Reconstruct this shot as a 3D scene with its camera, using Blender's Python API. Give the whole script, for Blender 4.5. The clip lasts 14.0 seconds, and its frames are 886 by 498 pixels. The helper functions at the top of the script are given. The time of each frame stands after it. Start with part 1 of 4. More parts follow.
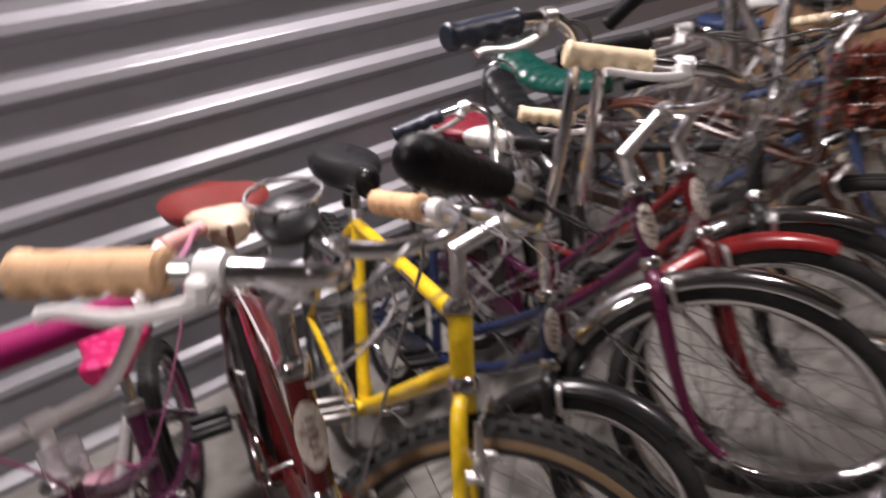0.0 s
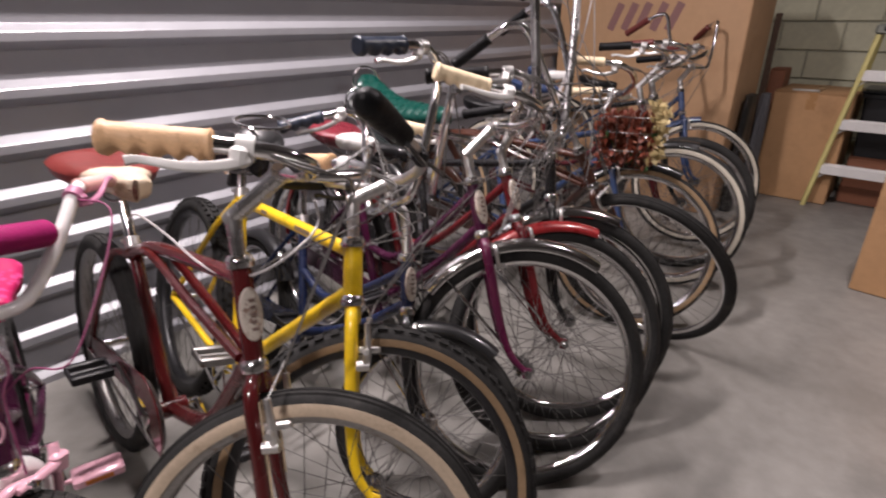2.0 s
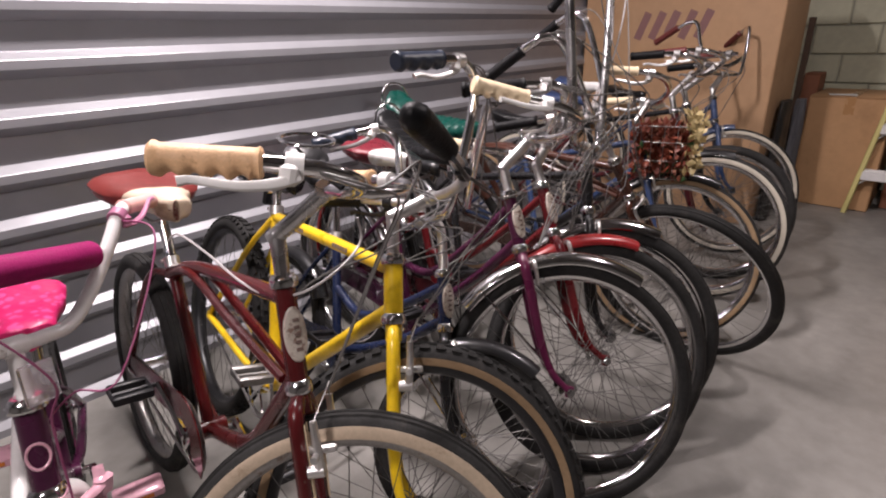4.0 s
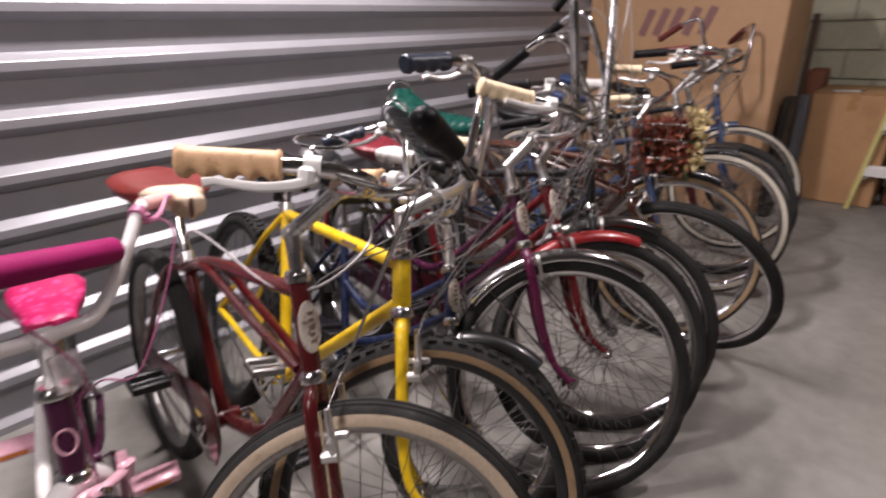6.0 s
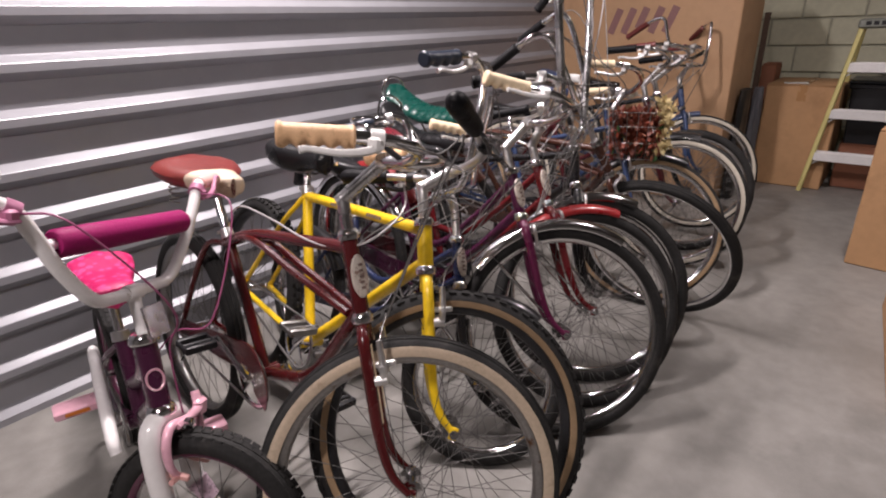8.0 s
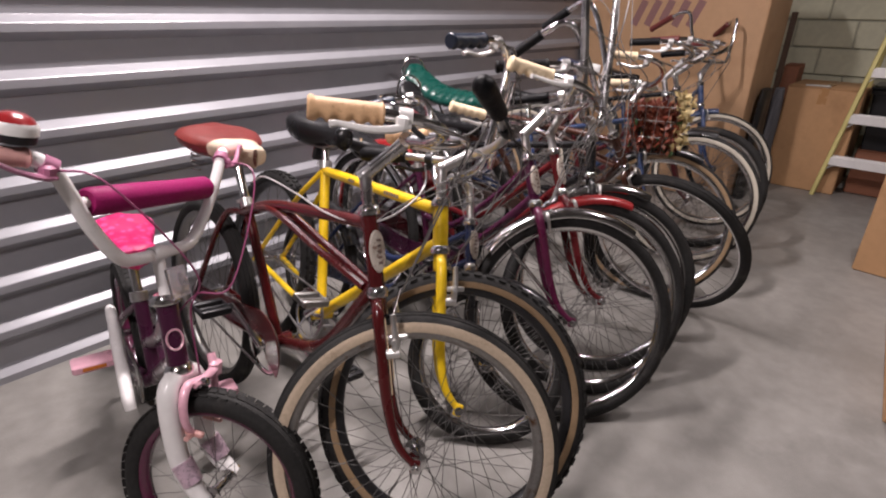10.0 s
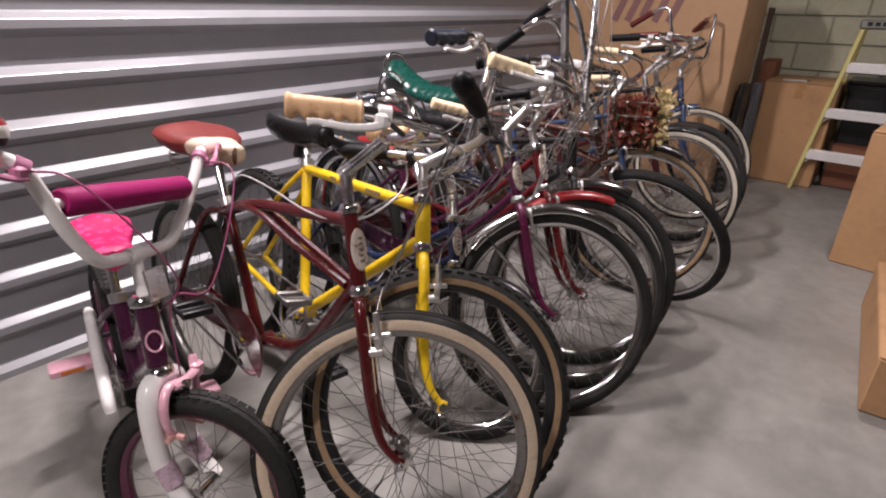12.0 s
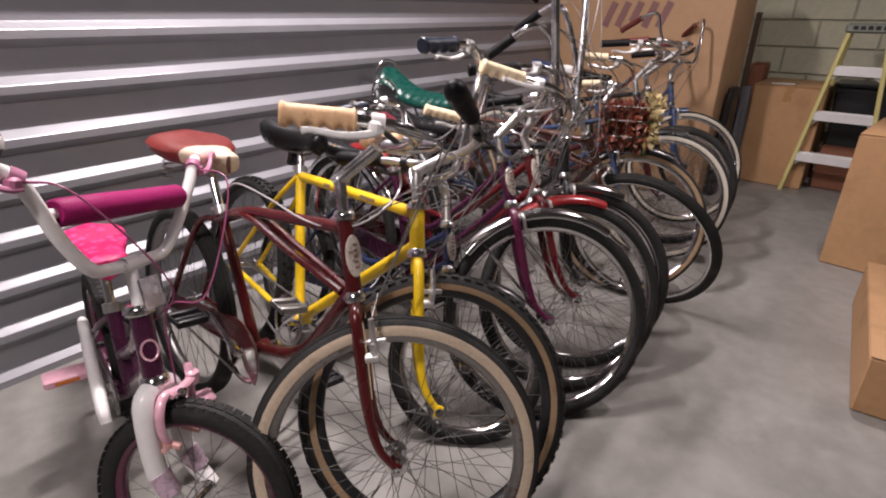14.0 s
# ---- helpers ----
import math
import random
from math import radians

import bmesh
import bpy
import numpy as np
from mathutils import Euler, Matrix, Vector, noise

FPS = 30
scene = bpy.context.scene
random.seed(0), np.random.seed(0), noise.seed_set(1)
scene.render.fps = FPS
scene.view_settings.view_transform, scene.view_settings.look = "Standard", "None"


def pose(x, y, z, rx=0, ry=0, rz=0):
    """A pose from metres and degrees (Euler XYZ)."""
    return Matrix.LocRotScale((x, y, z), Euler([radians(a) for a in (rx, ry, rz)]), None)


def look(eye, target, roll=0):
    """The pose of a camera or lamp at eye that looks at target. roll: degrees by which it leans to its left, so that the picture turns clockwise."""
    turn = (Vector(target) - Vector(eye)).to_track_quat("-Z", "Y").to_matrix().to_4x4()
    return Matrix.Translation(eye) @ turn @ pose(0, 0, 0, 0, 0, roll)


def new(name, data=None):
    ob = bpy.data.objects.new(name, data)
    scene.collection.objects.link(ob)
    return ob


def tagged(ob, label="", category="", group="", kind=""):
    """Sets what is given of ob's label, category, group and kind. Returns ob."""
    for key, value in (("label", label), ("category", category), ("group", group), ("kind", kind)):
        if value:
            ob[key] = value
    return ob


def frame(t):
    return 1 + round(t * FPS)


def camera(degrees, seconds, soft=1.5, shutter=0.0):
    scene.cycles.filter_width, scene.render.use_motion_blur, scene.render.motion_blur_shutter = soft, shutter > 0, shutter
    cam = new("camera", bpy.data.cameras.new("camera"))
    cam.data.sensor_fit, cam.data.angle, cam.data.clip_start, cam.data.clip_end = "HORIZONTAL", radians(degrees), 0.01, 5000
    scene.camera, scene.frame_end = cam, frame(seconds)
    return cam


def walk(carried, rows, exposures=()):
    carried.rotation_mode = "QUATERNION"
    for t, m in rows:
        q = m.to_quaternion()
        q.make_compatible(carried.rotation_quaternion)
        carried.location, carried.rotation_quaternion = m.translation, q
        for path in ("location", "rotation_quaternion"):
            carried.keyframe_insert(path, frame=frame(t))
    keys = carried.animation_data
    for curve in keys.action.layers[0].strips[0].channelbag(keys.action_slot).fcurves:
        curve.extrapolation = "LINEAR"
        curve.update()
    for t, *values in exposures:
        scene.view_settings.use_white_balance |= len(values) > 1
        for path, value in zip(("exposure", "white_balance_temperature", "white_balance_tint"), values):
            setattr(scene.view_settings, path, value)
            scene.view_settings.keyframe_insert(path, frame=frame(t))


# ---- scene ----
cam = camera(80.0, 14.0, soft=2.0, shutter=0.8)
PATH = [
    (0, (1.205, -1.902, 1.205), (2.031, -0.309, 0.321), -11.4),
    (0.5, (1.048, -2.005, 1.177), (2.172, -0.603, 0.3), -3.8),
    (1, (0.938, -2.066, 1.181), (2.283, -0.859, 0.324), -0.5),
    (1.5, (0.914, -2.104, 1.168), (2.328, -0.96, 0.337), 1.1),
    (2, (0.897, -2.098, 1.185), (2.272, -0.884, 0.388), -0.1),
    (2.5, (0.883, -2.083, 1.187), (2.217, -0.802, 0.424), -1.1),
    (3, (0.894, -2.072, 1.18), (2.196, -0.754, 0.426), -1.4),
    (5.5, (0.865, -2.04, 1.189), (2.254, -0.807, 0.449), -2.8),
    (6, (0.859, -2.074, 1.198), (2.177, -0.778, 0.433), -2.0),
    (6.5, (0.859, -2.123, 1.21), (1.993, -0.684, 0.407), -4.8),
    (7, (0.789, -2.155, 1.214), (2.121, -0.889, 0.424), -2.8),
    (7.5, (0.662, -2.143, 1.205), (2.048, -0.926, 0.431), -2.6),
    (10, (0.595, -2.141, 1.208), (1.948, -0.923, 0.38), 0.8),
    (10.5, (0.591, -2.13, 1.207), (1.929, -0.924, 0.338), 1.0),
    (11, (0.601, -2.131, 1.209), (1.953, -0.941, 0.338), 1.2),
    (11.5, (0.602, -2.142, 1.21), (1.977, -0.966, 0.357), 1.2),
    (12, (0.601, -2.147, 1.21), (1.985, -0.973, 0.37), 0.8),
    (12.5, (0.597, -2.145, 1.212), (1.989, -0.975, 0.38), 0.7),
    (13, (0.595, -2.143, 1.214), (1.993, -0.981, 0.38), 0.8),
    (13.5, (0.599, -2.149, 1.213), (2.001, -0.987, 0.386), 0.6),
    (14, (0.596, -2.152, 1.214), (2.0, -0.988, 0.392), 0.4),
]
EXPOSURES = [(0.0, -0.15), (0.5, -0.36), (1.0, -0.2), (1.5, -0.02), (2.0, 0.04), (14.0, 0.05)]
walk(cam, [(t, look(eye, target, roll)) for t, eye, target, roll in PATH], EXPOSURES)

# ---------------------------------------------------------------- light
world = bpy.data.worlds.new("world")
scene.world = world
world.use_nodes = True
world.node_tree.nodes["Background"].inputs[0].default_value = (0.50, 0.47, 0.44, 1)
world.node_tree.nodes["Background"].inputs[1].default_value = 0.008


def area_lamp(name, eye, target, size, size_y, power, color):
    d = bpy.data.lights.new(name, "AREA")
    d.shape, d.size, d.size_y, d.energy, d.color = "RECTANGLE", size, size_y, power, color
    ob = new(name, d)
    ob.matrix_world = look(eye, target)
    return ob


# ---------------------------------------------------------------- materials
def nodes_of(m):
    m.use_nodes = True
    nt = m.node_tree
    return nt, nt.nodes["Principled BSDF"]


def mat(name, color, rough=0.5, metal=0.0, vary=0.12, scale=6.0, bump=0.0, bscale=60.0, coat=0.0, rvary=0.12, spots=None, spec=0.5):
    """A surface with colour variation at two scales, uneven gloss and fine relief."""
    m = bpy.data.materials.new(name)
    nt, b = nodes_of(m)
    N, Lk = nt.nodes.new, nt.links.new
    co = N("ShaderNodeTexCoord")
    n1 = N("ShaderNodeTexNoise")
    n1.inputs["Scale"].default_value, n1.inputs["Detail"].default_value = scale, 6
    n2 = N("ShaderNodeTexNoise")
    n2.inputs["Scale"].default_value, n2.inputs["Detail"].default_value = scale * 9, 4
    Lk(co.outputs["Object"], n1.inputs["Vector"]), Lk(co.outputs["Object"], n2.inputs["Vector"])
    add = N("ShaderNodeMath")
    add.operation = "ADD"
    Lk(n1.outputs["Fac"], add.inputs[0]), Lk(n2.outputs["Fac"], add.inputs[1])
    r = N("ShaderNodeMapRange")
    r.inputs["From Min"].default_value, r.inputs["From Max"].default_value = 0.6, 1.4
    r.inputs["To Min"].default_value, r.inputs["To Max"].default_value = 1 - vary, 1 + vary
    Lk(add.outputs[0], r.inputs["Value"])
    mul = N("ShaderNodeVectorMath")
    mul.operation = "SCALE"
    mul.inputs[0].default_value = color[:3]
    Lk(r.outputs["Result"], mul.inputs["Scale"])
    out = mul.outputs["Vector"]
    if spots:
        scol, sscale, lo, hi = spots
        n3 = N("ShaderNodeTexNoise")
        n3.inputs["Scale"].default_value, n3.inputs["Detail"].default_value, n3.inputs["Roughness"].default_value = sscale, 8, 0.65
        Lk(co.outputs["Object"], n3.inputs["Vector"])
        mr = N("ShaderNodeMapRange")
        mr.inputs["From Min"].default_value, mr.inputs["From Max"].default_value = lo, hi
        Lk(n3.outputs["Fac"], mr.inputs["Value"])
        mx = N("ShaderNodeMix")
        mx.data_type = "RGBA"
        Lk(mr.outputs["Result"], mx.inputs["Factor"]), Lk(out, mx.inputs["A"])
        mx.inputs["B"].default_value = (*scol, 1)
        out = mx.outputs["Result"]
    Lk(out, b.inputs["Base Color"])
    rr = N("ShaderNodeMapRange")
    rr.inputs["From Min"].default_value, rr.inputs["From Max"].default_value = 0.3, 0.7
    rr.inputs["To Min"].default_value, rr.inputs["To Max"].default_value = max(0.02, rough - rvary), min(1, rough + rvary)
    Lk(n1.outputs["Fac"], rr.inputs["Value"]), Lk(rr.outputs["Result"], b.inputs["Roughness"])
    b.inputs["Metallic"].default_value, b.inputs["Coat Weight"].default_value = metal, coat
    b.inputs["Coat Roughness"].default_value, b.inputs["Specular IOR Level"].default_value = 0.12, spec
    if bump:
        bn = N("ShaderNodeTexNoise")
        bn.inputs["Scale"].default_value, bn.inputs["Detail"].default_value = bscale, 5
        Lk(co.outputs["Object"], bn.inputs["Vector"])
        bp = N("ShaderNodeBump")
        bp.inputs["Strength"].default_value, bp.inputs["Distance"].default_value = bump, 0.004
        Lk(bn.outputs["Fac"], bp.inputs["Height"]), Lk(bp.outputs["Normal"], b.inputs["Normal"])
    return m


def paint(name, color, rough=0.28):
    return mat(name, color, rough, 0.0, 0.16, 9, 0.05, 200, 0.55, 0.1, ((0.12, 0.08, 0.06), 30, 0.70, 0.74))


M = {
    "chrome": mat("chrome", (0.80, 0.79, 0.79), 0.10, 1.0, 0.12, 14, 0.04, 150, 0, 0.07, ((0.20, 0.13, 0.09), 45, 0.66, 0.74)),
    "alloy": mat("alloy", (0.74, 0.73, 0.72), 0.38, 1.0, 0.14, 12, 0.05, 200),
    "steel": mat("dull_steel", (0.34, 0.33, 0.32), 0.42, 1.0, 0.2, 16, 0.05, 200, 0, 0.12, ((0.16, 0.08, 0.04), 30, 0.58, 0.7)),
    "spoke": mat("spoke_steel", (0.16, 0.155, 0.15), 0.55, 0.8, 0.2, 16),
    "black_steel": mat("black_steel", (0.025, 0.025, 0.027), 0.38, 0.3, 0.3, 20),
    "rubber": mat("rubber", (0.021, 0.0205, 0.020), 0.72, 0.0, 0.35, 12, 0.25, 160, 0, 0.12, ((0.060, 0.055, 0.050), 10, 0.56, 0.78), spec=0.22),
    "black_plastic": mat("black_plastic", (0.016, 0.016, 0.018), 0.45, 0.0, 0.3, 14, 0.08, 180, spec=0.35),
    "grip_black": mat("grip_black", (0.006, 0.006, 0.007), 0.55, 0.0, 0.3, 14, 0.35, 120, spec=0.18),
    "vinyl_black": mat("vinyl_black", (0.012, 0.012, 0.013), 0.30, 0.0, 0.25, 9, 0.12, 260, spec=0.35),
    "tan_wall": mat("tan_wall", (0.56, 0.45, 0.33), 0.7, 0.0, 0.14, 14, 0.15, 220, 0, 0.1, ((0.22, 0.14, 0.08), 16, 0.58, 0.76)),
    "amber_wall": mat("amber_wall", (0.27, 0.18, 0.10), 0.7, 0.0, 0.16, 14, 0.15, 220, 0, 0.1, ((0.16, 0.10, 0.05), 16, 0.55, 0.76)),
    "white_wall": mat("white_wall", (0.5, 0.46, 0.38), 0.6, 0.0, 0.08, 14, 0.1, 220, 0, 0.1, ((0.35, 0.30, 0.24), 18, 0.6, 0.78)),
    "cork": mat("cork", (0.70, 0.44, 0.24), 0.55, 0.0, 0.14, 40, 0.2, 300, 0, 0.1, ((0.40, 0.22, 0.10), 60, 0.58, 0.7)),
    "cream": mat("cream_grip", (0.74, 0.60, 0.40), 0.5, 0.0, 0.1, 30, 0.15, 300),
    "maroon_grip": mat("maroon_grip", (0.11, 0.02, 0.018), 0.45, 0.0, 0.2, 30, 0.15, 300),
    "navy_grip": mat("navy_grip", (0.018, 0.026, 0.045), 0.4, 0.0, 0.25, 30, 0.15, 300),
    "white": mat("white_paint", (0.84, 0.82, 0.81), 0.30, 0.0, 0.05, 8, 0.04, 200, 0.4, 0.1, ((0.42, 0.38, 0.34), 26, 0.66, 0.74)),
    "white_plastic": mat("white_plastic", (0.75, 0.74, 0.72), 0.38, 0.0, 0.06, 10, 0.04, 200),
    "pale_pink": mat("pale_pink_metal", (0.76, 0.42, 0.51), 0.3, 0.1, 0.1, 10, 0.03, 200, 0.3),
    "magenta_foam": mat("magenta_foam", (0.26, 0.008, 0.095), 0.65, 0.0, 0.15, 20, 0.25, 260, spec=0.2),
    "hot_pink": mat("hot_pink_vinyl", (0.46, 0.010, 0.10), 0.42, 0.0, 0.12, 20, 0.1, 200),
    "purple": paint("purple_paint", (0.055, 0.009, 0.034)),
    "magenta": paint("magenta_paint", (0.090, 0.008, 0.040)),
    "red": paint("dark_red_paint", (0.078, 0.007, 0.008), 0.2),
    "bright_red": paint("bright_red_paint", (0.24, 0.014, 0.016)),
    "yellow": paint("yellow_paint", (0.80, 0.53, 0.012), 0.35),
    "navy": paint("navy_paint", (0.010, 0.018, 0.055)),
    "blue": paint("blue_paint", (0.030, 0.050, 0.115)),
    "black": paint("black_paint", (0.012, 0.012, 0.013)),
    # darker copy of the magenta, with the shade on one frame put into its colour
    "shaded_magenta": paint("shaded_magenta_paint", (0.055, 0.006, 0.032)),
    "maroon": paint("maroon_paint", (0.055, 0.007, 0.010)),
    "satin": mat("satin_chrome", (0.52, 0.51, 0.51), 0.26, 1.0, 0.12, 14, 0.04, 150),
    "ruby": paint("ruby_paint", (0.115, 0.010, 0.013), 0.22),
    "white_cable": mat("white_cable", (0.42, 0.40, 0.40), 0.4, 0.0, 0.15, 10),
    "brown": paint("brown_paint", (0.06, 0.022, 0.014)),
    "saddle_red": mat("red_vinyl", (0.16, 0.024, 0.021), 0.36, 0.0, 0.18, 10, 0.12, 240, 0, 0.1, ((0.12, 0.02, 0.015), 14, 0.55, 0.75)),
    "saddle_maroon": mat("maroon_vinyl", (0.15, 0.012, 0.022), 0.3, 0.0, 0.18, 10, 0.1, 240),
    "saddle_tan": mat("cream_vinyl", (0.62, 0.50, 0.38), 0.45, 0.0, 0.12, 10, 0.12, 240, 0, 0.1, ((0.3, 0.2, 0.13), 12, 0.56, 0.72)),
    "green_vinyl": mat("green_vinyl", (0.004, 0.052, 0.040), 0.30, 0.0, 0.18, 30, 0.1, 240),
    "blue_vinyl": mat("blue_vinyl", (0.03, 0.05, 0.12), 0.36, 0.0, 0.18, 10, 0.12, 240),
    "cable": mat("cable_sheath", (0.10, 0.095, 0.09), 0.45, 0.0, 0.2, 10),
    "pale_cable": mat("pale_cable_sheath", (0.13, 0.125, 0.12), 0.35, 0.0, 0.2, 10),
    "reflector_red": mat("red_reflector", (0.5, 0.02, 0.02), 0.15, 0.0, 0.1, 30),
    "reflector_amber": mat("amber_reflector", (0.65, 0.20, 0.04), 0.2, 0.0, 0.1, 30),
    "flesh_grip": mat("pale_pink_grip", (0.66, 0.36, 0.33), 0.5, 0.0, 0.1, 30, 0.1, 300),
    "mauve": mat("mauve_plastic", (0.36, 0.13, 0.22), 0.4, 0.0, 0.12, 20, 0.05, 200),
    "print_dark": mat("dark_print", (0.20, 0.14, 0.12), 0.5, 0.0, 0.2, 30),
    "badge": mat("badge_cream", (0.66, 0.60, 0.52), 0.35, 0.2, 0.15, 60, 0.1, 300, 0, 0.1, ((0.30, 0.20, 0.16), 90, 0.52, 0.62)),
}


def printed(m, color, scale, size):
    """Adds a print of round blotches to a material."""
    nt, b = nodes_of(m)
    N, Lk = nt.nodes.new, nt.links.new
    co, vo, mr, mx = N("ShaderNodeTexCoord"), N("ShaderNodeTexVoronoi"), N("ShaderNodeMapRange"), N("ShaderNodeMix")
    vo.inputs["Scale"].default_value = scale
    mr.inputs["From Min"].default_value, mr.inputs["From Max"].default_value = size, size + 0.08
    mr.inputs["To Min"].default_value, mr.inputs["To Max"].default_value = 1.0, 0.0
    mx.data_type = "RGBA"
    base = b.inputs["Base Color"].links[0].from_socket
    Lk(co.outputs["Object"], vo.inputs["Vector"]), Lk(vo.outputs["Distance"], mr.inputs["Value"])
    Lk(mr.outputs["Result"], mx.inputs["Factor"]), Lk(base, mx.inputs["A"])
    mx.inputs["B"].default_value = (*color, 1)
    Lk(mx.outputs["Result"], b.inputs["Base Color"])


printed(M["hot_pink"], (0.60, 0.050, 0.20), 42, 0.34)

# ---------------------------------------------------------------- mesh tools
class Geo:
    """Vertices and faces gathered for one mesh."""

    def __init__(self):
        self.v, self.f = [], []

    def add(self, verts, faces):
        o = len(self.v)
        self.v += [tuple(map(float, p)) for p in verts]
        self.f += [tuple(i + o for i in q) for q in faces]
        return self

    def tube(self, pts, r, seg=8, caps=True, closed=False, flat=1.0):
        """A round tube along points; r is one radius or one for each point; flat squeezes it sideways."""
        P = np.array(pts, float)
        n = len(P)
        rad = np.full(n, r) if np.isscalar(r) else np.interp(np.linspace(0, 1, n), np.linspace(0, 1, len(r)), r)
        T = np.gradient(P, axis=0)
        if closed:
            T = np.roll(P, -1, 0) - np.roll(P, 1, 0)
        T /= np.linalg.norm(T, axis=1)[:, None] + 1e-12
        u = np.cross(T[0], (0, 1, 0))
        if np.linalg.norm(u) < 0.2:
            u = np.cross(T[0], (0, 0, 1))
        verts = []
        for i in range(n):
            u = u - T[i] * (u @ T[i])
            u /= np.linalg.norm(u) + 1e-12
            w = np.cross(T[i], u)
            for k in range(seg):
                a = 2 * math.pi * k / seg
                verts.append(P[i] + rad[i] * (math.cos(a) * u + flat * math.sin(a) * w))
        faces = []
        for i in range(n if closed else n - 1):
            j = (i + 1) % n
            for k in range(seg):
                l = (k + 1) % seg
                faces.append((i * seg + k, i * seg + l, j * seg + l, j * seg + k))
        if caps and not closed:
            faces += [tuple(range(seg))[::-1], tuple(range((n - 1) * seg, n * seg))]
        return self.add(verts, faces)

    def lathe(self, profile, centre=(0, 0, 0), axis=(0, 1, 0), seg=24, closed=False):
        """Turns a profile of (distance along the axis, radius) round the axis."""
        a = np.array(axis, float)
        a /= np.linalg.norm(a)
        u = np.cross(a, (0, 0, 1)) if abs(a[2]) < 0.9 else np.cross(a, (1, 0, 0))
        u /= np.linalg.norm(u)
        w = np.cross(a, u)
        c, n = np.array(centre, float), len(profile)
        verts = []
        for d, r in profile:
            for k in range(seg):
                t = 2 * math.pi * k / seg
                verts.append(c + a * d + r * (math.cos(t) * u + math.sin(t) * w))
        faces = []
        for i in range(n if closed else n - 1):
            j = (i + 1) % n
            for k in range(seg):
                l = (k + 1) % seg
                faces.append((i * seg + k, j * seg + k, j * seg + l, i * seg + l))
        if not closed:
            faces += [tuple(range(seg)), tuple(range((n - 1) * seg, n * seg))[::-1]]
        return self.add(verts, faces)

    def box(self, c, s, m=None, bevel=0.0):
        """A box of size s about c, its edges cut by bevel, turned by m."""
        x, y, z = s[0] / 2, s[1] / 2, s[2] / 2
        b = min(bevel, 0.45 * min(s))
        m = m or Matrix.Identity(3)
        put = lambda p: Vector(c) + m @ Vector(p)
        if b <= 0:
            vs = [put((i, j, k)) for k in (-z, z) for j in (-y, y) for i in (-x, x)]
            return self.add(vs, [(0, 2, 3, 1), (4, 5, 7, 6), (0, 1, 5, 4), (2, 6, 7, 3), (0, 4, 6, 2), (1, 3, 7, 5)])
        ring = lambda X, Y, Z, q: [(-X + q, -Y, Z), (X - q, -Y, Z), (X, -Y + q, Z), (X, Y - q, Z), (X - q, Y, Z), (-X + q, Y, Z), (-X, Y - q, Z), (-X, -Y + q, Z)]
        rings = [ring(x - b, y - b, -z, b * 0.6), ring(x, y, -z + b, b), ring(x, y, z - b, b), ring(x - b, y - b, z, b * 0.6)]
        vs = [put(p) for q in rings for p in q]
        fs = [tuple(range(8))[::-1], tuple(range(24, 32))]
        for i in range(3):
            for k in range(8):
                l = (k + 1) % 8
                fs.append((i * 8 + k, i * 8 + l, i * 8 + 8 + l, i * 8 + 8 + k))
        return self.add(vs, fs)

    def loft(self, rings, caps=True):
        n = len(rings[0])
        vs = [p for q in rings for p in q]
        fs = [(i * n + k, i * n + (k + 1) % n, (i + 1) * n + (k + 1) % n, (i + 1) * n + k) for i in range(len(rings) - 1) for k in range(n)]
        if caps:
            fs += [tuple(range(n))[::-1], tuple(range((len(rings) - 1) * n, len(rings) * n))]
        return self.add(vs, fs)

    def ball(self, c, r, seg=12):
        rx, ry, rz = (r, r, r) if np.isscalar(r) else r
        rings = []
        for i in range(1, seg // 2):
            t = math.pi * i / (seg // 2)
            rings.append([(c[0] + rx * math.sin(t) * math.cos(a), c[1] + ry * math.sin(t) * math.sin(a), c[2] - rz * math.cos(t)) for a in np.linspace(0, 2 * math.pi, seg, endpoint=False)])
        return self.loft(rings)


def smooth_line(pts, n=24):
    """A soft curve through the points."""
    P = np.array(pts, float)
    if len(P) < 3:
        return P
    P = np.vstack([2 * P[0] - P[1], P, 2 * P[-1] - P[-2]])
    out, k = [], max(2, n // (len(P) - 3))
    for i in range(1, len(P) - 2):
        a, b, c, d = P[i - 1], P[i], P[i + 1], P[i + 2]
        for t in np.linspace(0, 1, k, endpoint=False):
            out.append(0.5 * (2 * b + (c - a) * t + (2 * a - 5 * b + 4 * c - d) * t * t + (3 * b - a - 3 * c + d) * t ** 3))
    return np.array(out + [P[-2]])


def mesh_of(name, geo, material, smooth=True):
    me = bpy.data.meshes.new(name)
    me.from_pydata(geo.v, [], geo.f)
    if smooth:
        me.polygons.foreach_set("use_smooth", [True] * len(me.polygons))
        me.update()
        me.set_sharp_from_angle(angle=radians(42))
    me.materials.append(material)
    me.update()
    return me


def part(name, geo, material, parent, label="", at=None, smooth=True):
    """One mesh under a thing or a part. geo may be a finished mesh, shared with others."""
    me = geo if isinstance(geo, bpy.types.Mesh) else mesh_of(name, geo, material, smooth)
    ob = new(name, me)
    ob.parent = parent
    if at is not None:
        ob.matrix_basis = at
    if label:
        ob["label"] = label
    return ob


def thing(name, label, category, at=None, group=""):
    ob = new(name)
    ob.empty_display_size = 0.1
    if at is not None:
        ob.matrix_world = at
    return tagged(ob, label, category, group)


def solid(name, geo, material, label, category="", group="", kind="", smooth=True):
    """A thing that is one mesh."""
    return tagged(new(name, mesh_of(name, geo, material, smooth)), label, category, group, kind)

# ---------------------------------------------------------------- bicycles
WHEELS = {}


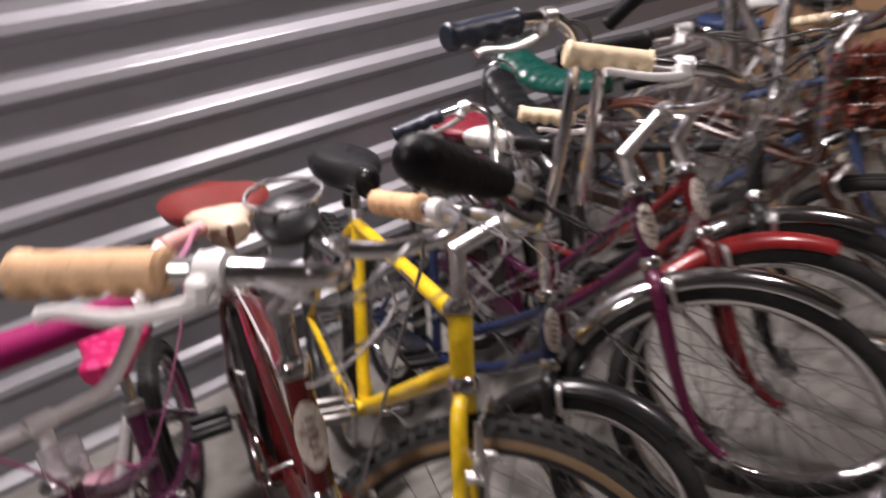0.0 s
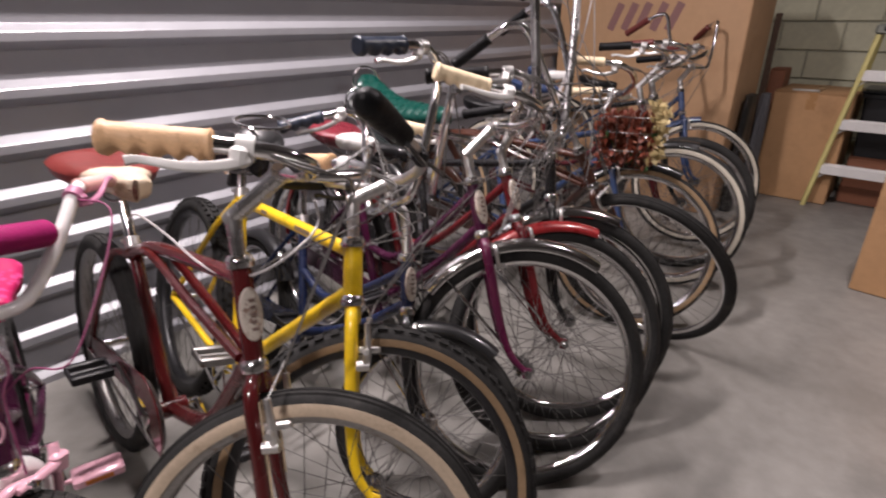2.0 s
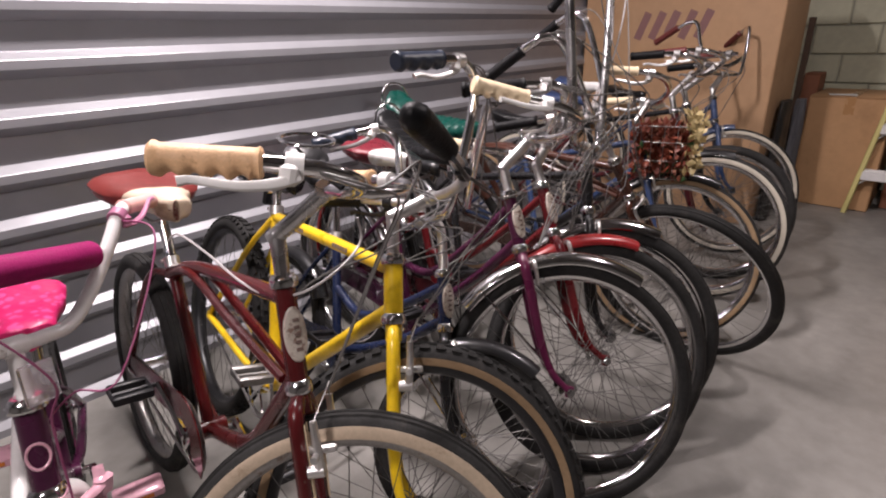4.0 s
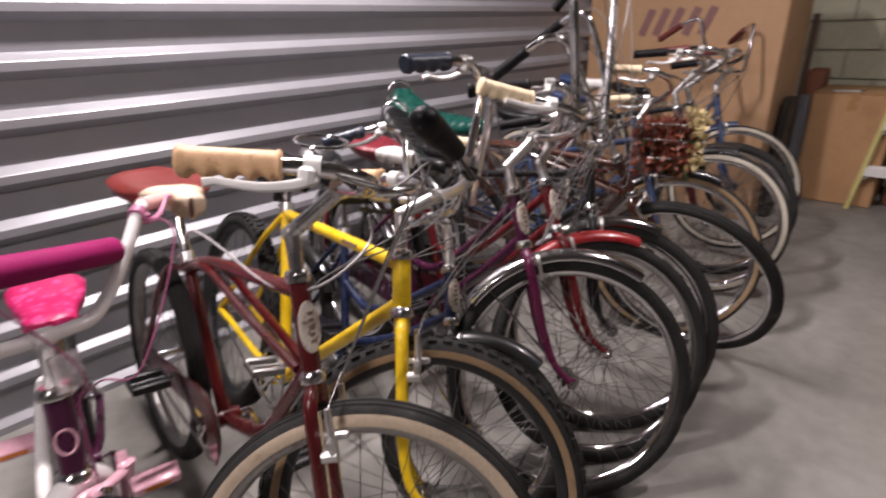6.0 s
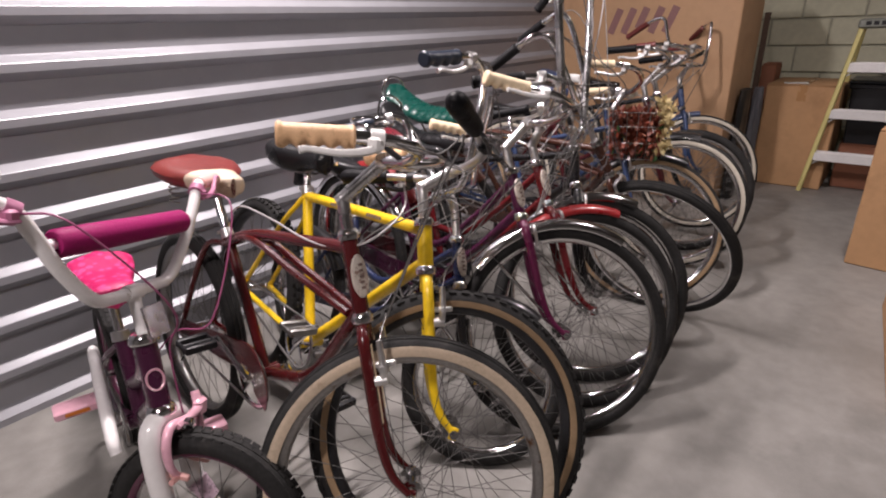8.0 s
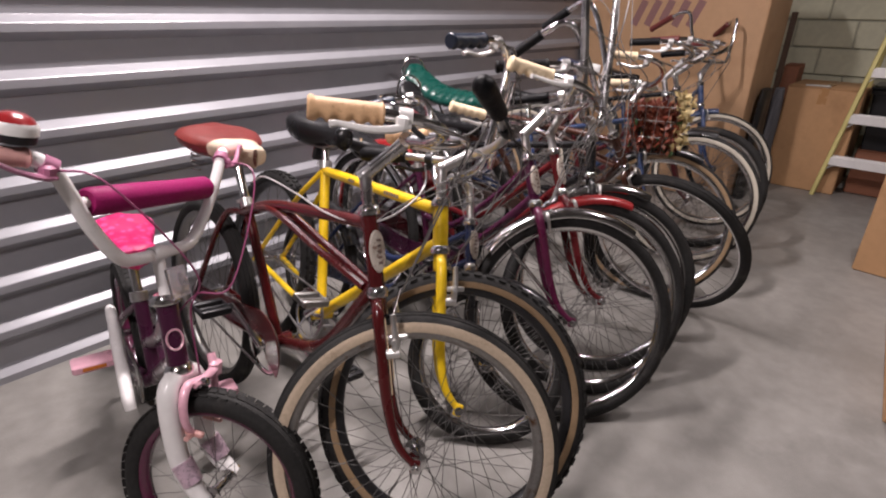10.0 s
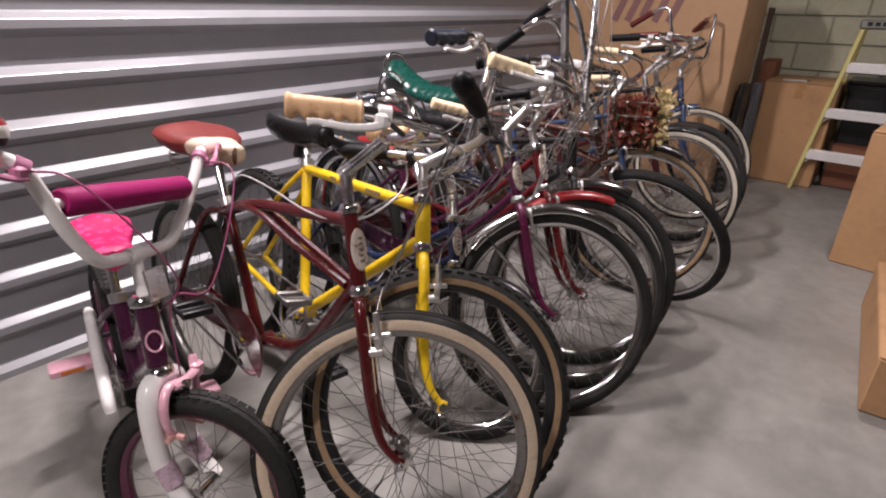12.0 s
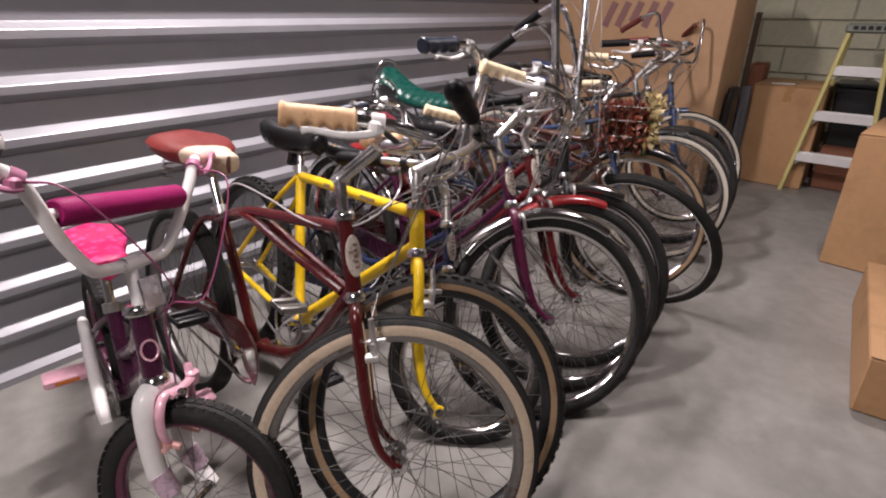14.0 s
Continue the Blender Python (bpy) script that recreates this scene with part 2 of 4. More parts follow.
def wheel_meshes(R, w, wall, rim_mat, knobs, spokes):
    """The meshes of a wheel about its hub, axle along y: rim, tyre, sidewall, hub, spokes."""
    key = (R, w, wall, rim_mat, knobs, spokes)
    if key in WHEELS:
        return WHEELS[key]
    c = R - w * 0.5
    rr = c - w * 0.40
    tread, side = [], []
    A = 14
    for i in range(A + 1):
        a = radians(-118 + 236 * i / A)
        tread.append((0.5 * w * math.sin(a), c + 0.5 * w * math.cos(a)))
    tyre = Geo()
    lo = (2 if knobs else 3) if wall else 0
    pr = tread[lo:A + 1 - lo]
    inner = [(d * 0.8, r - 0.004) for d, r in pr[::-1]]
    tyre.lathe(pr + inner, seg=72, closed=True)
    if knobs:
        n = 64
        for k in range(n):
            for row, off in ((-1, 0.0), (0, 0.5), (1, 0.0)):
                t = 2 * math.pi * (k + off) / n
                tilt = row * 0.62
                d, r = 0.5 * w * math.sin(tilt), c + 0.5 * w * math.cos(tilt)
                m = Matrix.Rotation(-t, 3, "Y") @ Matrix.Rotation(tilt, 3, "X")
                p = Matrix.Rotation(-t, 3, "Y") @ Vector((0, d, r))
                tyre.box(p, (0.019, 0.013, knobs * 2), m)
    else:
        for d in (-0.22, 0, 0.22):
            r = c + math.sqrt(0.25 - d * d * 0.9) * w
            tyre.lathe([(d * w - 0.0028, r - 0.002), (d * w - 0.0015, r + 0.0022), (d * w + 0.0015, r + 0.0022), (d * w + 0.0028, r - 0.002)], seg=72, closed=True)
    wallg = Geo()
    if wall:
        for s in (1, -1):
            edge = [(s * abs(d), r) for d, r in tread[:lo + 1]]
            edge = [(d * 1.015, r) for d, r in edge]
            back = [(d * 0.86, r) for d, r in edge[::-1]]
            wallg.lathe((edge + back)[::s], seg=72, closed=True)
    rim = Geo()
    hw = w * 0.33
    rim.lathe([(-hw, rr + 0.008), (-hw * 0.92, rr - 0.001), (-hw * 0.55, rr - 0.008), (0, rr - 0.011), (hw * 0.55, rr - 0.008), (hw * 0.92, rr - 0.001), (hw, rr + 0.008), (hw * 0.8, rr + 0.010), (-hw * 0.8, rr + 0.010)], seg=72, closed=True)
    hub = Geo()
    hub.lathe([(-0.060, 0.004), (-0.060, 0.007), (-0.052, 0.007), (-0.048, 0.011), (-0.036, 0.013), (-0.034, 0.024), (-0.030, 0.024), (-0.028, 0.013), (0.028, 0.013), (0.030, 0.024), (0.034, 0.024), (0.036, 0.013), (0.048, 0.011), (0.052, 0.007), (0.060, 0.007), (0.060, 0.004)], seg=14)
    sp = Geo()
    for k in range(spokes):
        s = 1 if k % 2 else -1
        t = 2 * math.pi * k / spokes
        d = 0.75 if (k // 2) % 2 else -0.75
        p = (0.023 * math.sin(t + d), s * 0.032, 0.023 * math.cos(t + d))
        q = ((rr - 0.012) * math.sin(t), s * 0.004, (rr - 0.012) * math.cos(t))
        sp.tube([p, q], 0.0009, 4, caps=False)
    valve = Geo().tube([(0, 0, -rr + 0.016), (0, 0, -rr + 0.05)], 0.003, 6)
    made = {
        "rim": mesh_of("wheel", rim, M[rim_mat]), "tyre": mesh_of("tyre", tyre, M["rubber"]),
        "wall": mesh_of("sidewall", wallg, M[wall]) if wall else None,
        "hub": mesh_of("hub", hub, M["chrome"]), "spokes": mesh_of("spokes", sp, M["spoke"], False),
        "valve": mesh_of("valve", valve, M["black_plastic"]),
    }
    WHEELS[key] = made
    return made


def add_wheel(bike, name, spec, at, spin=0.0):
    ms = wheel_meshes(*spec)
    w = part(name, ms["rim"], None, bike, at=at @ Matrix.Rotation(spin, 4, "Y"))
    part("tyre", ms["tyre"], None, w)
    if ms["wall"]:
        part("sidewall", ms["wall"], None, w, {"tan_wall": "tan tyre sidewall", "white_wall": "white tyre sidewall", "amber_wall": "amber tyre sidewall"}.get(spec[2], ""))
    part("hub", ms["hub"], None, w)
    part("spokes", ms["spokes"], None, w)
    part("valve", ms["valve"], None, w)
    return w


def fender_geo(R, w, a0, a1):
    """A mudguard over the wheel from angle a0 to a1 (degrees, 0 is up, plus is ahead), rolled edges."""
    g = Geo()
    r = R + 0.012
    sec = [(-1, -0.016), (-0.96, -0.006), (-0.7, 0.006), (-0.25, 0.0125), (0, 0.0145), (0.25, 0.0125), (0.7, 0.006), (0.96, -0.006), (1, -0.016)]
    sec = sec + [(d * 0.93, h - 0.003) for d, h in sec[::-1]]
    rings = []
    for t in np.linspace(radians(a0), radians(a1), 30):
        rings.append([((r + h) * math.sin(t), d * (w * 0.5 + 0.008), (r + h) * math.cos(t)) for d, h in sec])
    return g.loft(rings)


def fender_stay(R, w, angle, s, r=0.0028):
    t = radians(angle)
    e = (R + 0.006)
    return Geo().tube([(0, s * 0.052, 0), (e * 0.9 * math.sin(t), s * (w * 0.5 + 0.012), e * 0.9 * math.cos(t)), (e * math.sin(t), s * (w * 0.5 + 0.006), e * math.cos(t))], r, 6)


def saddle_geo(length, width, nose, height, droop=0.012, back=0.02, crown=0.018):
    """A padded saddle from the back (x = 0) to the nose (x = length), its top near z = 0."""
    rings = []
    n = 18
    for i in range(n + 1):
        u = i / n
        x = length * u
        k = 1 / (1 + math.exp((u - 0.46) * 11))
        hw = 0.5 * (nose + (width - nose) * k)
        hw *= math.sqrt(max(0.02, 1 - (1 - min(1, u / 0.10)) ** 2)) if u < 0.10 else 1
        hw *= math.sqrt(max(0.03, 1 - ((u - 0.9) / 0.1) ** 2)) if u > 0.9 else 1
        top = back * (1 - u) ** 2 - droop * math.sin(u * math.pi) - 0.012 * max(0, u - 0.85) / 0.15
        h = height * (0.62 + 0.53 * k)
        ring = []
        for j in range(14):
            a = 2 * math.pi * j / 14
            ca, sa = math.cos(a), math.sin(a)
            y = hw * math.copysign(abs(ca) ** 0.7, ca)
            z = top + (crown * sa if sa > 0 else h * sa)
            ring.append((x, y, z))
        rings.append(ring)
    return Geo().loft(rings)


def grip_geo(p, q, r, ridges=0, flare=True):
    """A grip from p (inner end) to q (outer end), with finger swells underneath if ridges."""
    p, q = np.array(p, float), np.array(q, float)
    n = 34
    ax = (q - p) / np.linalg.norm(q - p)
    dn = np.array((0, 0, -1.0)) - ax * (-ax[2])
    dn /= np.linalg.norm(dn)
    sd = np.cross(ax, dn)
    rings = []
    for i in range(n + 1):
        u = i / n
        rr = r * (1.12 if (flare and (u < 0.05 or u > 0.94)) else 1.0)
        if u in (0.0, 1.0):
            rr *= 0.82
        if not flare:
            rr = r * (0.80 + 0.20 * min(1, u / 0.6)) * math.sqrt(max(0.06, 1 - max(0, (u - 0.80) / 0.20) ** 2))
        ring = []
        for k in range(12):
            a = 2 * math.pi * k / 12
            e = rr
            if ridges and 0.1 < u < 0.92 and math.cos(a) > 0.1:
                e = rr * (1 + 0.20 * math.cos(a) * (math.cos(2 * math.pi * ridges * (u - 0.1) / 0.82)))
            ring.append(p + (q - p) * u + e * (math.cos(a) * dn + math.sin(a) * sd))
        rings.append(ring)
    return Geo().loft(rings)


BARS = {
    # half of each bar, left side, from the clamp: (ahead, left, up); grip length; last points lie along the grip
    "touring": ([(0.0, 0.0, 0.0), (0.03, 0.06, 0.0), (0.06, 0.13, 0.03), (0.03, 0.21, 0.055), (-0.05, 0.25, 0.06), (-0.18, 0.28, 0.045)], 0.115),
    "swept": ([(0.0, 0.0, 0.0), (0.055, 0.05, 0.004), (0.092, 0.12, 0.020), (0.064, 0.17, 0.029), (0.0, 0.203, 0.025), (-0.102, 0.249, 0.011)], 0.112),
    "low": ([(0.0, 0.0, 0.0), (0.0, 0.09, 0.0), (0.01, 0.135, 0.03), (0.03, 0.20, 0.12), (0.03, 0.225, 0.17), (0.0, 0.245, 0.185), (-0.06, 0.265, 0.165), (-0.19, 0.30, 0.11)], 0.12),
    "porteur": ([(0.0, 0.0, 0.0), (0.035, 0.055, 0.0), (0.06, 0.12, 0.01), (0.04, 0.19, 0.012), (-0.03, 0.225, 0.012), (-0.118, 0.232, 0.008), (-0.235, 0.236, 0.004)], 0.115),
    "riser": ([(0.0, 0.0, 0.0), (0.01, 0.07, 0.004), (0.0, 0.16, 0.014), (-0.08, 0.262, 0.008), (-0.182, 0.366, -0.011)], 0.145),
    "ape": ([(0.0, 0.0, 0.0), (0.0, 0.09, 0.0), (0.01, 0.135, 0.03), (0.03, 0.20, 0.22), (0.035, 0.225, 0.33), (0.0, 0.245, 0.37), (-0.06, 0.265, 0.36), (-0.19, 0.30, 0.31)], 0.12),
    "chopper": ([(0.0, 0.0, 0.0), (0.0, 0.09, 0.0), (0.01, 0.135, 0.03), (0.03, 0.18, 0.20), (0.03, 0.20, 0.30), (0.0, 0.215, 0.335), (-0.05, 0.23, 0.335), (-0.18, 0.255, 0.31)], 0.115),
    "high": ([(0.0, 0.0, 0.0), (0.0, 0.08, 0.0), (0.01, 0.12, 0.03), (0.02, 0.17, 0.28), (0.03, 0.19, 0.46), (0.0, 0.21, 0.50), (-0.06, 0.23, 0.49), (-0.19, 0.26, 0.44)], 0.12),
    "kid": ([(0.0, 0.0, 0.0), (0.0, 0.05, 0.0), (0.004, 0.10, 0.012), (-0.004, 0.155, 0.075), (-0.012, 0.195, 0.145), (-0.022, 0.222, 0.188), (-0.04, 0.262, 0.203), (-0.065, 0.345, 0.203)], 0.10),
}


def bicycle(label, hub, turn, heading=-90.0, lean=11.0, R=0.335, w=0.050, wall="", rim="chrome", knobs=0.0, spokes=36, base=1.06, head=70.0, seat_h=0.84,
            frame="diamond", color="red", fork="", bars="touring", rise=0.10, reach=0.05, bar_mat="chrome", grip="grip_black", grip_r=0.0165, ridges=0, lever="alloy",
            seat="saddle", seat_mat="vinyl_black", seat_size=(0.27, 0.17), fender="", rear_fender="", sissy=0.0, badge="", tube=0.0145, head_h=0.13, bar_scale=1.0, guard="", tip_mat="", brake="caliper",
            crank=0.165, cables=2, cable_mat="cable", stem_mat="alloy", group="row of bicycles", front_spin=0.3, kickstand=True, fender_span=(-62, 38),
            caliper="alloy", pedal_mat="black_plastic", crank_angle=40, bar_turn=0.0, rear_wall=None, pinstripe="", reflector=False, decal=False, bb_z=0.0, stay=0.0, seat_angle=71.0, post=0.0, knee_at=0.55, bar_r=0.0112, seat_thick=0.042, seat_crown=0.018, nose=0.0, pedal="cage", round_grip=False):
    """A bicycle whose front hub stands over hub = (x, y), the front wheel turned to the heading turn, the frame to heading."""
    fork = fork or color
    bike = thing("bicycle", label, "bicycle", group=group)
    spec = (R, w, wall, rim, knobs, spokes)
    ha = radians(head)
    up = np.array((-math.cos(ha), 0, math.sin(ha)))
    fwd = np.array((math.sin(ha), 0, math.cos(ha)))
    F = np.array((base, 0, R))
    off = 0.045
    P0 = F - off * fwd
    cr = P0 + up * (R + 0.022)
    hb = cr + up * 0.03
    ht = hb + up * head_h
    bbh = (R - 0.045 if R > 0.28 else R + 0.02) + bb_z
    cs = (0.43 if R > 0.28 else R + 0.10) + stay
    bb = np.array((math.sqrt(cs * cs - (R - bbh) ** 2), 0, bbh))
    sa = radians(seat_angle)
    sd = np.array((-math.cos(sa), 0, math.sin(sa)))
    sl = (seat_h - 0.10 - bbh) / math.sin(sa)
    fl = sl * (post or (0.80 if frame != "kid" else 0.75))
    st = bb + sd * fl
    rh = np.array((0, 0, R))

    # where it stands: turn the bars, lean it, then set the front hub over its place
    S = Matrix.Translation(Vector(ht)) @ Matrix.Rotation(radians(turn - heading), 4, Vector(up)) @ Matrix.Translation(-Vector(ht))
    SB = S @ Matrix.Translation(Vector(ht)) @ Matrix.Rotation(radians(bar_turn), 4, Vector(up)) @ Matrix.Translation(-Vector(ht))
    pitch = 0.0
    for _ in range(3):
        B = Matrix.Rotation(radians(heading), 4, "Z") @ Matrix.Rotation(radians(-lean), 4, "X") @ Matrix.Rotation(pitch, 4, "Y")
        f = B @ S @ Vector(F)
        n = (B @ S).to_3x3() @ Vector((0, 1, 0))
        low = f.z - R * math.sqrt(max(0, 1 - n.z * n.z))
        pitch += low / base
    nr = B.to_3x3() @ Vector((0, 1, 0))
    lift = R * math.sqrt(1 - nr.z ** 2) - (B @ Vector(rh)).z
    B = Matrix.Translation((hub[0] - f.x, hub[1] - f.y, lift)) @ B
    bike.matrix_world = B

    # wheels
    rear_spec = (R, w, wall if rear_wall is None else rear_wall, rim, knobs, spokes)
    add_wheel(bike, "rear_wheel", rear_spec, Matrix.Translation(rh), 0.7)
    add_wheel(bike, "front_wheel", spec, S @ Matrix.Translation(F), front_spin)

    # frame
    g = Geo()
    hw = 0.055
    yoke = 0.5 * w + 0.012
    g.tube([hb, ht], tube * 1.2, 12)
    for e, s in ((hb, -0.004), (ht, 0.004)):
        g.tube([e - up * abs(s), e + up * abs(s)], tube * 1.38, 12)
    g.lathe([(-0.034, 0.014), (-0.034, 0.021), (0.034, 0.021), (0.034, 0.014)], bb, (0, 1, 0), 14)
    g.tube([bb, st], tube, 10)
    if frame == "diamond":
        g.tube([st - sd * 0.02, ht - up * 0.02], tube * 0.95, 10)
        g.tube([bb, hb + up * 0.02], tube * 1.08, 10)
    elif frame == "cruiser":
        a, b = ht - up * 0.028, hb + up * 0.02
        g.tube(smooth_line([a, a * 0.7 + st * 0.3 + (0, 0, 0.004), a * 0.3 + st * 0.7 + (0, 0, 0.006), st - sd * 0.02]), tube, 10)
        low = b * 0.93 + bb * 0.07 + np.array((0.0, 0, 0.004))
        for s in (-1, 1):
            y = np.array((0, s * 0.016, 0))
            g.tube(smooth_line([low + y * 0.6, low * 0.66 + st * 0.34 + (0.0, 0, 0.020) + y, low * 0.30 + st * 0.70 + (0.0, 0, 0.038) + y, st - sd * 0.03 + y]), tube * 0.66, 8)
        g.tube(smooth_line([b, b * 0.82 + bb * 0.18 + (0.012, 0, -0.030), b * 0.45 + bb * 0.55 + (0.03, 0, -0.062), bb]), tube * 1.12, 10)
    elif frame == "loop":
        a, b = ht - up * 0.03, hb + up * 0.02
        g.tube(smooth_line([a, a * 0.7 + bb * 0.3 + (-0.02, 0, 0.0), a * 0.35 + bb * 0.65 + (-0.05, 0, 0.03), bb + sd * 0.2]), tube * 0.95, 10)
        g.tube(smooth_line([b, b * 0.7 + bb * 0.3 + (-0.02, 0, -0.04), b * 0.35 + bb * 0.65 + (-0.03, 0, -0.04), bb]), tube * 1.05, 10)
    elif frame == "kid":
        g.tube(smooth_line([ht - up * 0.03, ht * 0.6 + bb * 0.4 + (0, 0, 0.0), bb + sd * 0.10]), tube, 10)
        g.tube([bb, hb + up * 0.02], tube * 1.2, 10)
    for s in (-1, 1):
        tip = rh + (0, s * hw, 0)
        g.tube(smooth_line([bb + (-0.02, s * 0.02, 0), bb * 0.7 + rh * 0.3 + (0, s * yoke, 0), tip], 12), tube * 0.62, 8)
        top = st - sd * 0.025
        if frame == "cruiser":
            g.tube(smooth_line([top + (0, s * 0.012, 0), top * 0.75 + rh * 0.25 + (-0.02, s * yoke, 0.045), tip], 14), tube * 0.62, 8)
        else:
            g.tube(smooth_line([top + (0, s * 0.012, 0), top * 0.7 + rh * 0.3 + (0, s * yoke, 0), tip], 12), tube * 0.52, 8)
        g.box(tip + (0.004, 0, -0.004), (0.045, 0.005, 0.03), None, 0.002)
    part("frame", g, M[color], bike)
    # headset rings
    for e in (hb, ht):
        g = Geo().lathe([(-0.010, tube * 1.1), (-0.010, tube * 1.55), (-0.002, tube * 1.65), (0.006, tube * 1.5), (0.012, tube * 1.2)], e, up, 14)
        part("headset_cup", g, M["chrome"], bike)

    # fork
    g = Geo()
    for s in (-1, 1):
        y = 0.5 * w + 0.016
        tip = F + (0, s * 0.053, 0)
        mid = P0 + up * 0.14 + (0, s * (y + 0.004), 0)
        if frame == "kid":
            pts = smooth_line([cr + up * 0.02, cr + (0, s * (y + 0.004), 0) - up * 0.012, P0 + up * 0.09 + (0, s * (y + 0.006), 0), tip], 22)
            g.tube(pts, [0.022, 0.0225, 0.021, 0.0175], 12)
        else:
            pts = smooth_line([cr + up * 0.012 + (0, s * 0.012, 0), cr + (0, s * (y - 0.002), 0) - up * 0.012, cr + (0, s * (y + 0.003), 0) - up * 0.09, mid, P0 + up * 0.055 + fwd * 0.012 + (0, s * (y + 0.01), 0), tip], 30)
            g.tube(pts, [0.0125, 0.0135, 0.0135, 0.012, 0.0095, 0.0075], 10)
        g.box(tip, (0.02, 0.006, 0.03), None, 0.002)
    g.tube([cr - up * 0.014, hb], 0.017, 12)
    fk = part("fork", g, M[fork], bike, at=S)
    for s in (-1, 1):
        g = Geo().lathe([(0, 0.004), (0, 0.011), (0.009, 0.011), (0.009, 0.007), (0.018, 0.006)], F + (0, s * 0.058, 0), (0, s, 0), 8)
        part("axle_nut", g, M["chrome"], fk)

    if pinstripe:
        for s in (-1, 1):
            for o in (-0.006, 0.006):
                q = [cr + np.array((0, s * (y - 0.002) + o, 0)) - up * 0.02 + fwd * 0.0135, cr + np.array((0, s * (y + 0.002) + o * 0.8, 0)) - up * 0.10 + fwd * 0.0138, P0 + up * 0.16 + np.array((0, s * (y + 0.004) + o * 0.2, 0)) + fwd * 0.0128]
                part("pinstripe", Geo().tube(smooth_line(q, 12), 0.0011, 5), M[pinstripe], fk)
    if reflector:
        p = st + sd * 0.03
        rf = part("seat_reflector", Geo().box(p + (-0.045, 0, 0), (0.018, 0.045, 0.05), None, 0.006).tube([p + (-0.014, 0, 0), p + (-0.04, 0, 0)], 0.006, 8), M["black_plastic"], bike)
        part("reflector_lens", Geo().box(p + (-0.056, 0, 0), (0.004, 0.037, 0.042), None, 0.0015), M["reflector_red"], rf)
    if decal:
        a0, a1 = st - sd * 0.02, ht - up * 0.02
        for f, n in ((0.30, 3), (0.62, 6)):
            for k in range(n):
                c0 = a0 + (a1 - a0) * (f + 0.020 * k) + np.array((0, -tube * 0.97, 0))
                part("decal", Geo().box(c0, (0.008, 0.0012, 0.010), Matrix.Rotation(0.02, 3, "Y")), M["print_dark"], bike)

    # stem and handlebar
    clamp = ht + up * rise + fwd * reach
    g = Geo()
    knee = ht + up * (rise * knee_at)
    if reach > 0.03:
        g.tube([ht + up * 0.004, knee * 0.5 + ht * 0.5, knee], [0.0125, 0.0128, 0.0140], 12)
        g.tube([knee - (clamp - knee) * 0.10, knee * 0.5 + clamp * 0.5, clamp], [0.0145, 0.0138, 0.0150], 12)
        g.ball(knee, 0.0150)
    else:
        g.tube(smooth_line([ht + up * 0.004, ht + up * (rise * 0.72), ht + up * (rise * 0.98) + fwd * (reach * 0.25), clamp], 14), [0.0115, 0.0125, 0.014, 0.013], 12)
    g.lathe([(-0.019, 0.011), (-0.019, 0.0150), (-0.015, 0.0168), (0.015, 0.0168), (0.019, 0.0150), (0.019, 0.011)], clamp, (0, 1, 0), 14)
    g.tube([ht - up * 0.002, ht + up * 0.012], 0.0185, 12)
    stem = part("stem", g, M[stem_mat], bike, at=SB)
    g = Geo().lathe([(0, 0.0045), (0.006, 0.0045), (0.006, 0.0)], ht + up * (rise + 0.008), up, 8)
    part("bolt", g, M["chrome"], stem)
    half, gl = BARS[bars]
    half = np.array(half) * (1, 1, bar_scale)
    # tall bars lie along the steering axis
    axes = np.stack([fwd, (0, 1, 0), up]) if bars in ("ape", "high", "chopper") else np.eye(3)
    loc = lambda p: clamp + np.array(p) @ axes
    right = [loc((x, -y, z)) for x, y, z in half[::-1]]
    left = [loc(tuple(p)) for p in half[1:]]
    full = smooth_line(right + left, 96 if len(half) > 5 else 60)
    hb_ob = part("handlebar", Geo().tube(full, bar_r, 12), M[bar_mat], bike, at=SB)
    ends = []
    for line in (full, full[::-1]):
        d, k = 0, 0
        while d < gl and k < len(line) - 2:
            d += np.linalg.norm(line[k + 1] - line[k])
            k += 1
        q, p = line[0], line[k]
        ax = (q - p) / np.linalg.norm(q - p)
        ends.append((p, q, line, k))
        part("grip", grip_geo(p, q + ax * 0.012, grip_r, ridges, not round_grip), M[grip], hb_ob)
        if lever:
            g = Geo()
            j = min(k + 4, len(line) - 1)
            a = line[j]
            bx = (line[k] - a) / (np.linalg.norm(line[k] - a) + 1e-9)
            fr = np.cross(bx, (0, 0, 1))
            fr *= 1 if fr[0] > 0 else -1
            dn = np.array((0, 0, -1.0))
            o = fr * 0.55 + dn * 0.5
            if bars in ("cruiser", "touring", "ape", "high", "chopper"):
                o = dn * 0.8 + (0, 0, 0)
            g.lathe([(-0.011, 0.011), (-0.011, 0.0165), (0.011, 0.0165), (0.011, 0.011)], a, bx, 12)
            g.box(a + o * 0.022 + bx * 0.004, (0.022, 0.022, 0.026), None, 0.005)
            g.tube(smooth_line([a + o * 0.026 - bx * 0.008, a + o * 0.046 + bx * 0.02, a + o * 0.056 + bx * 0.06, a + o * 0.05 + bx * 0.105, a + o * 0.056 + bx * 0.122], 14), [0.0062, 0.0075, 0.0062, 0.0052, 0.0065], 8, flat=0.7)
            part("brake_lever", g, M[lever], hb_ob)
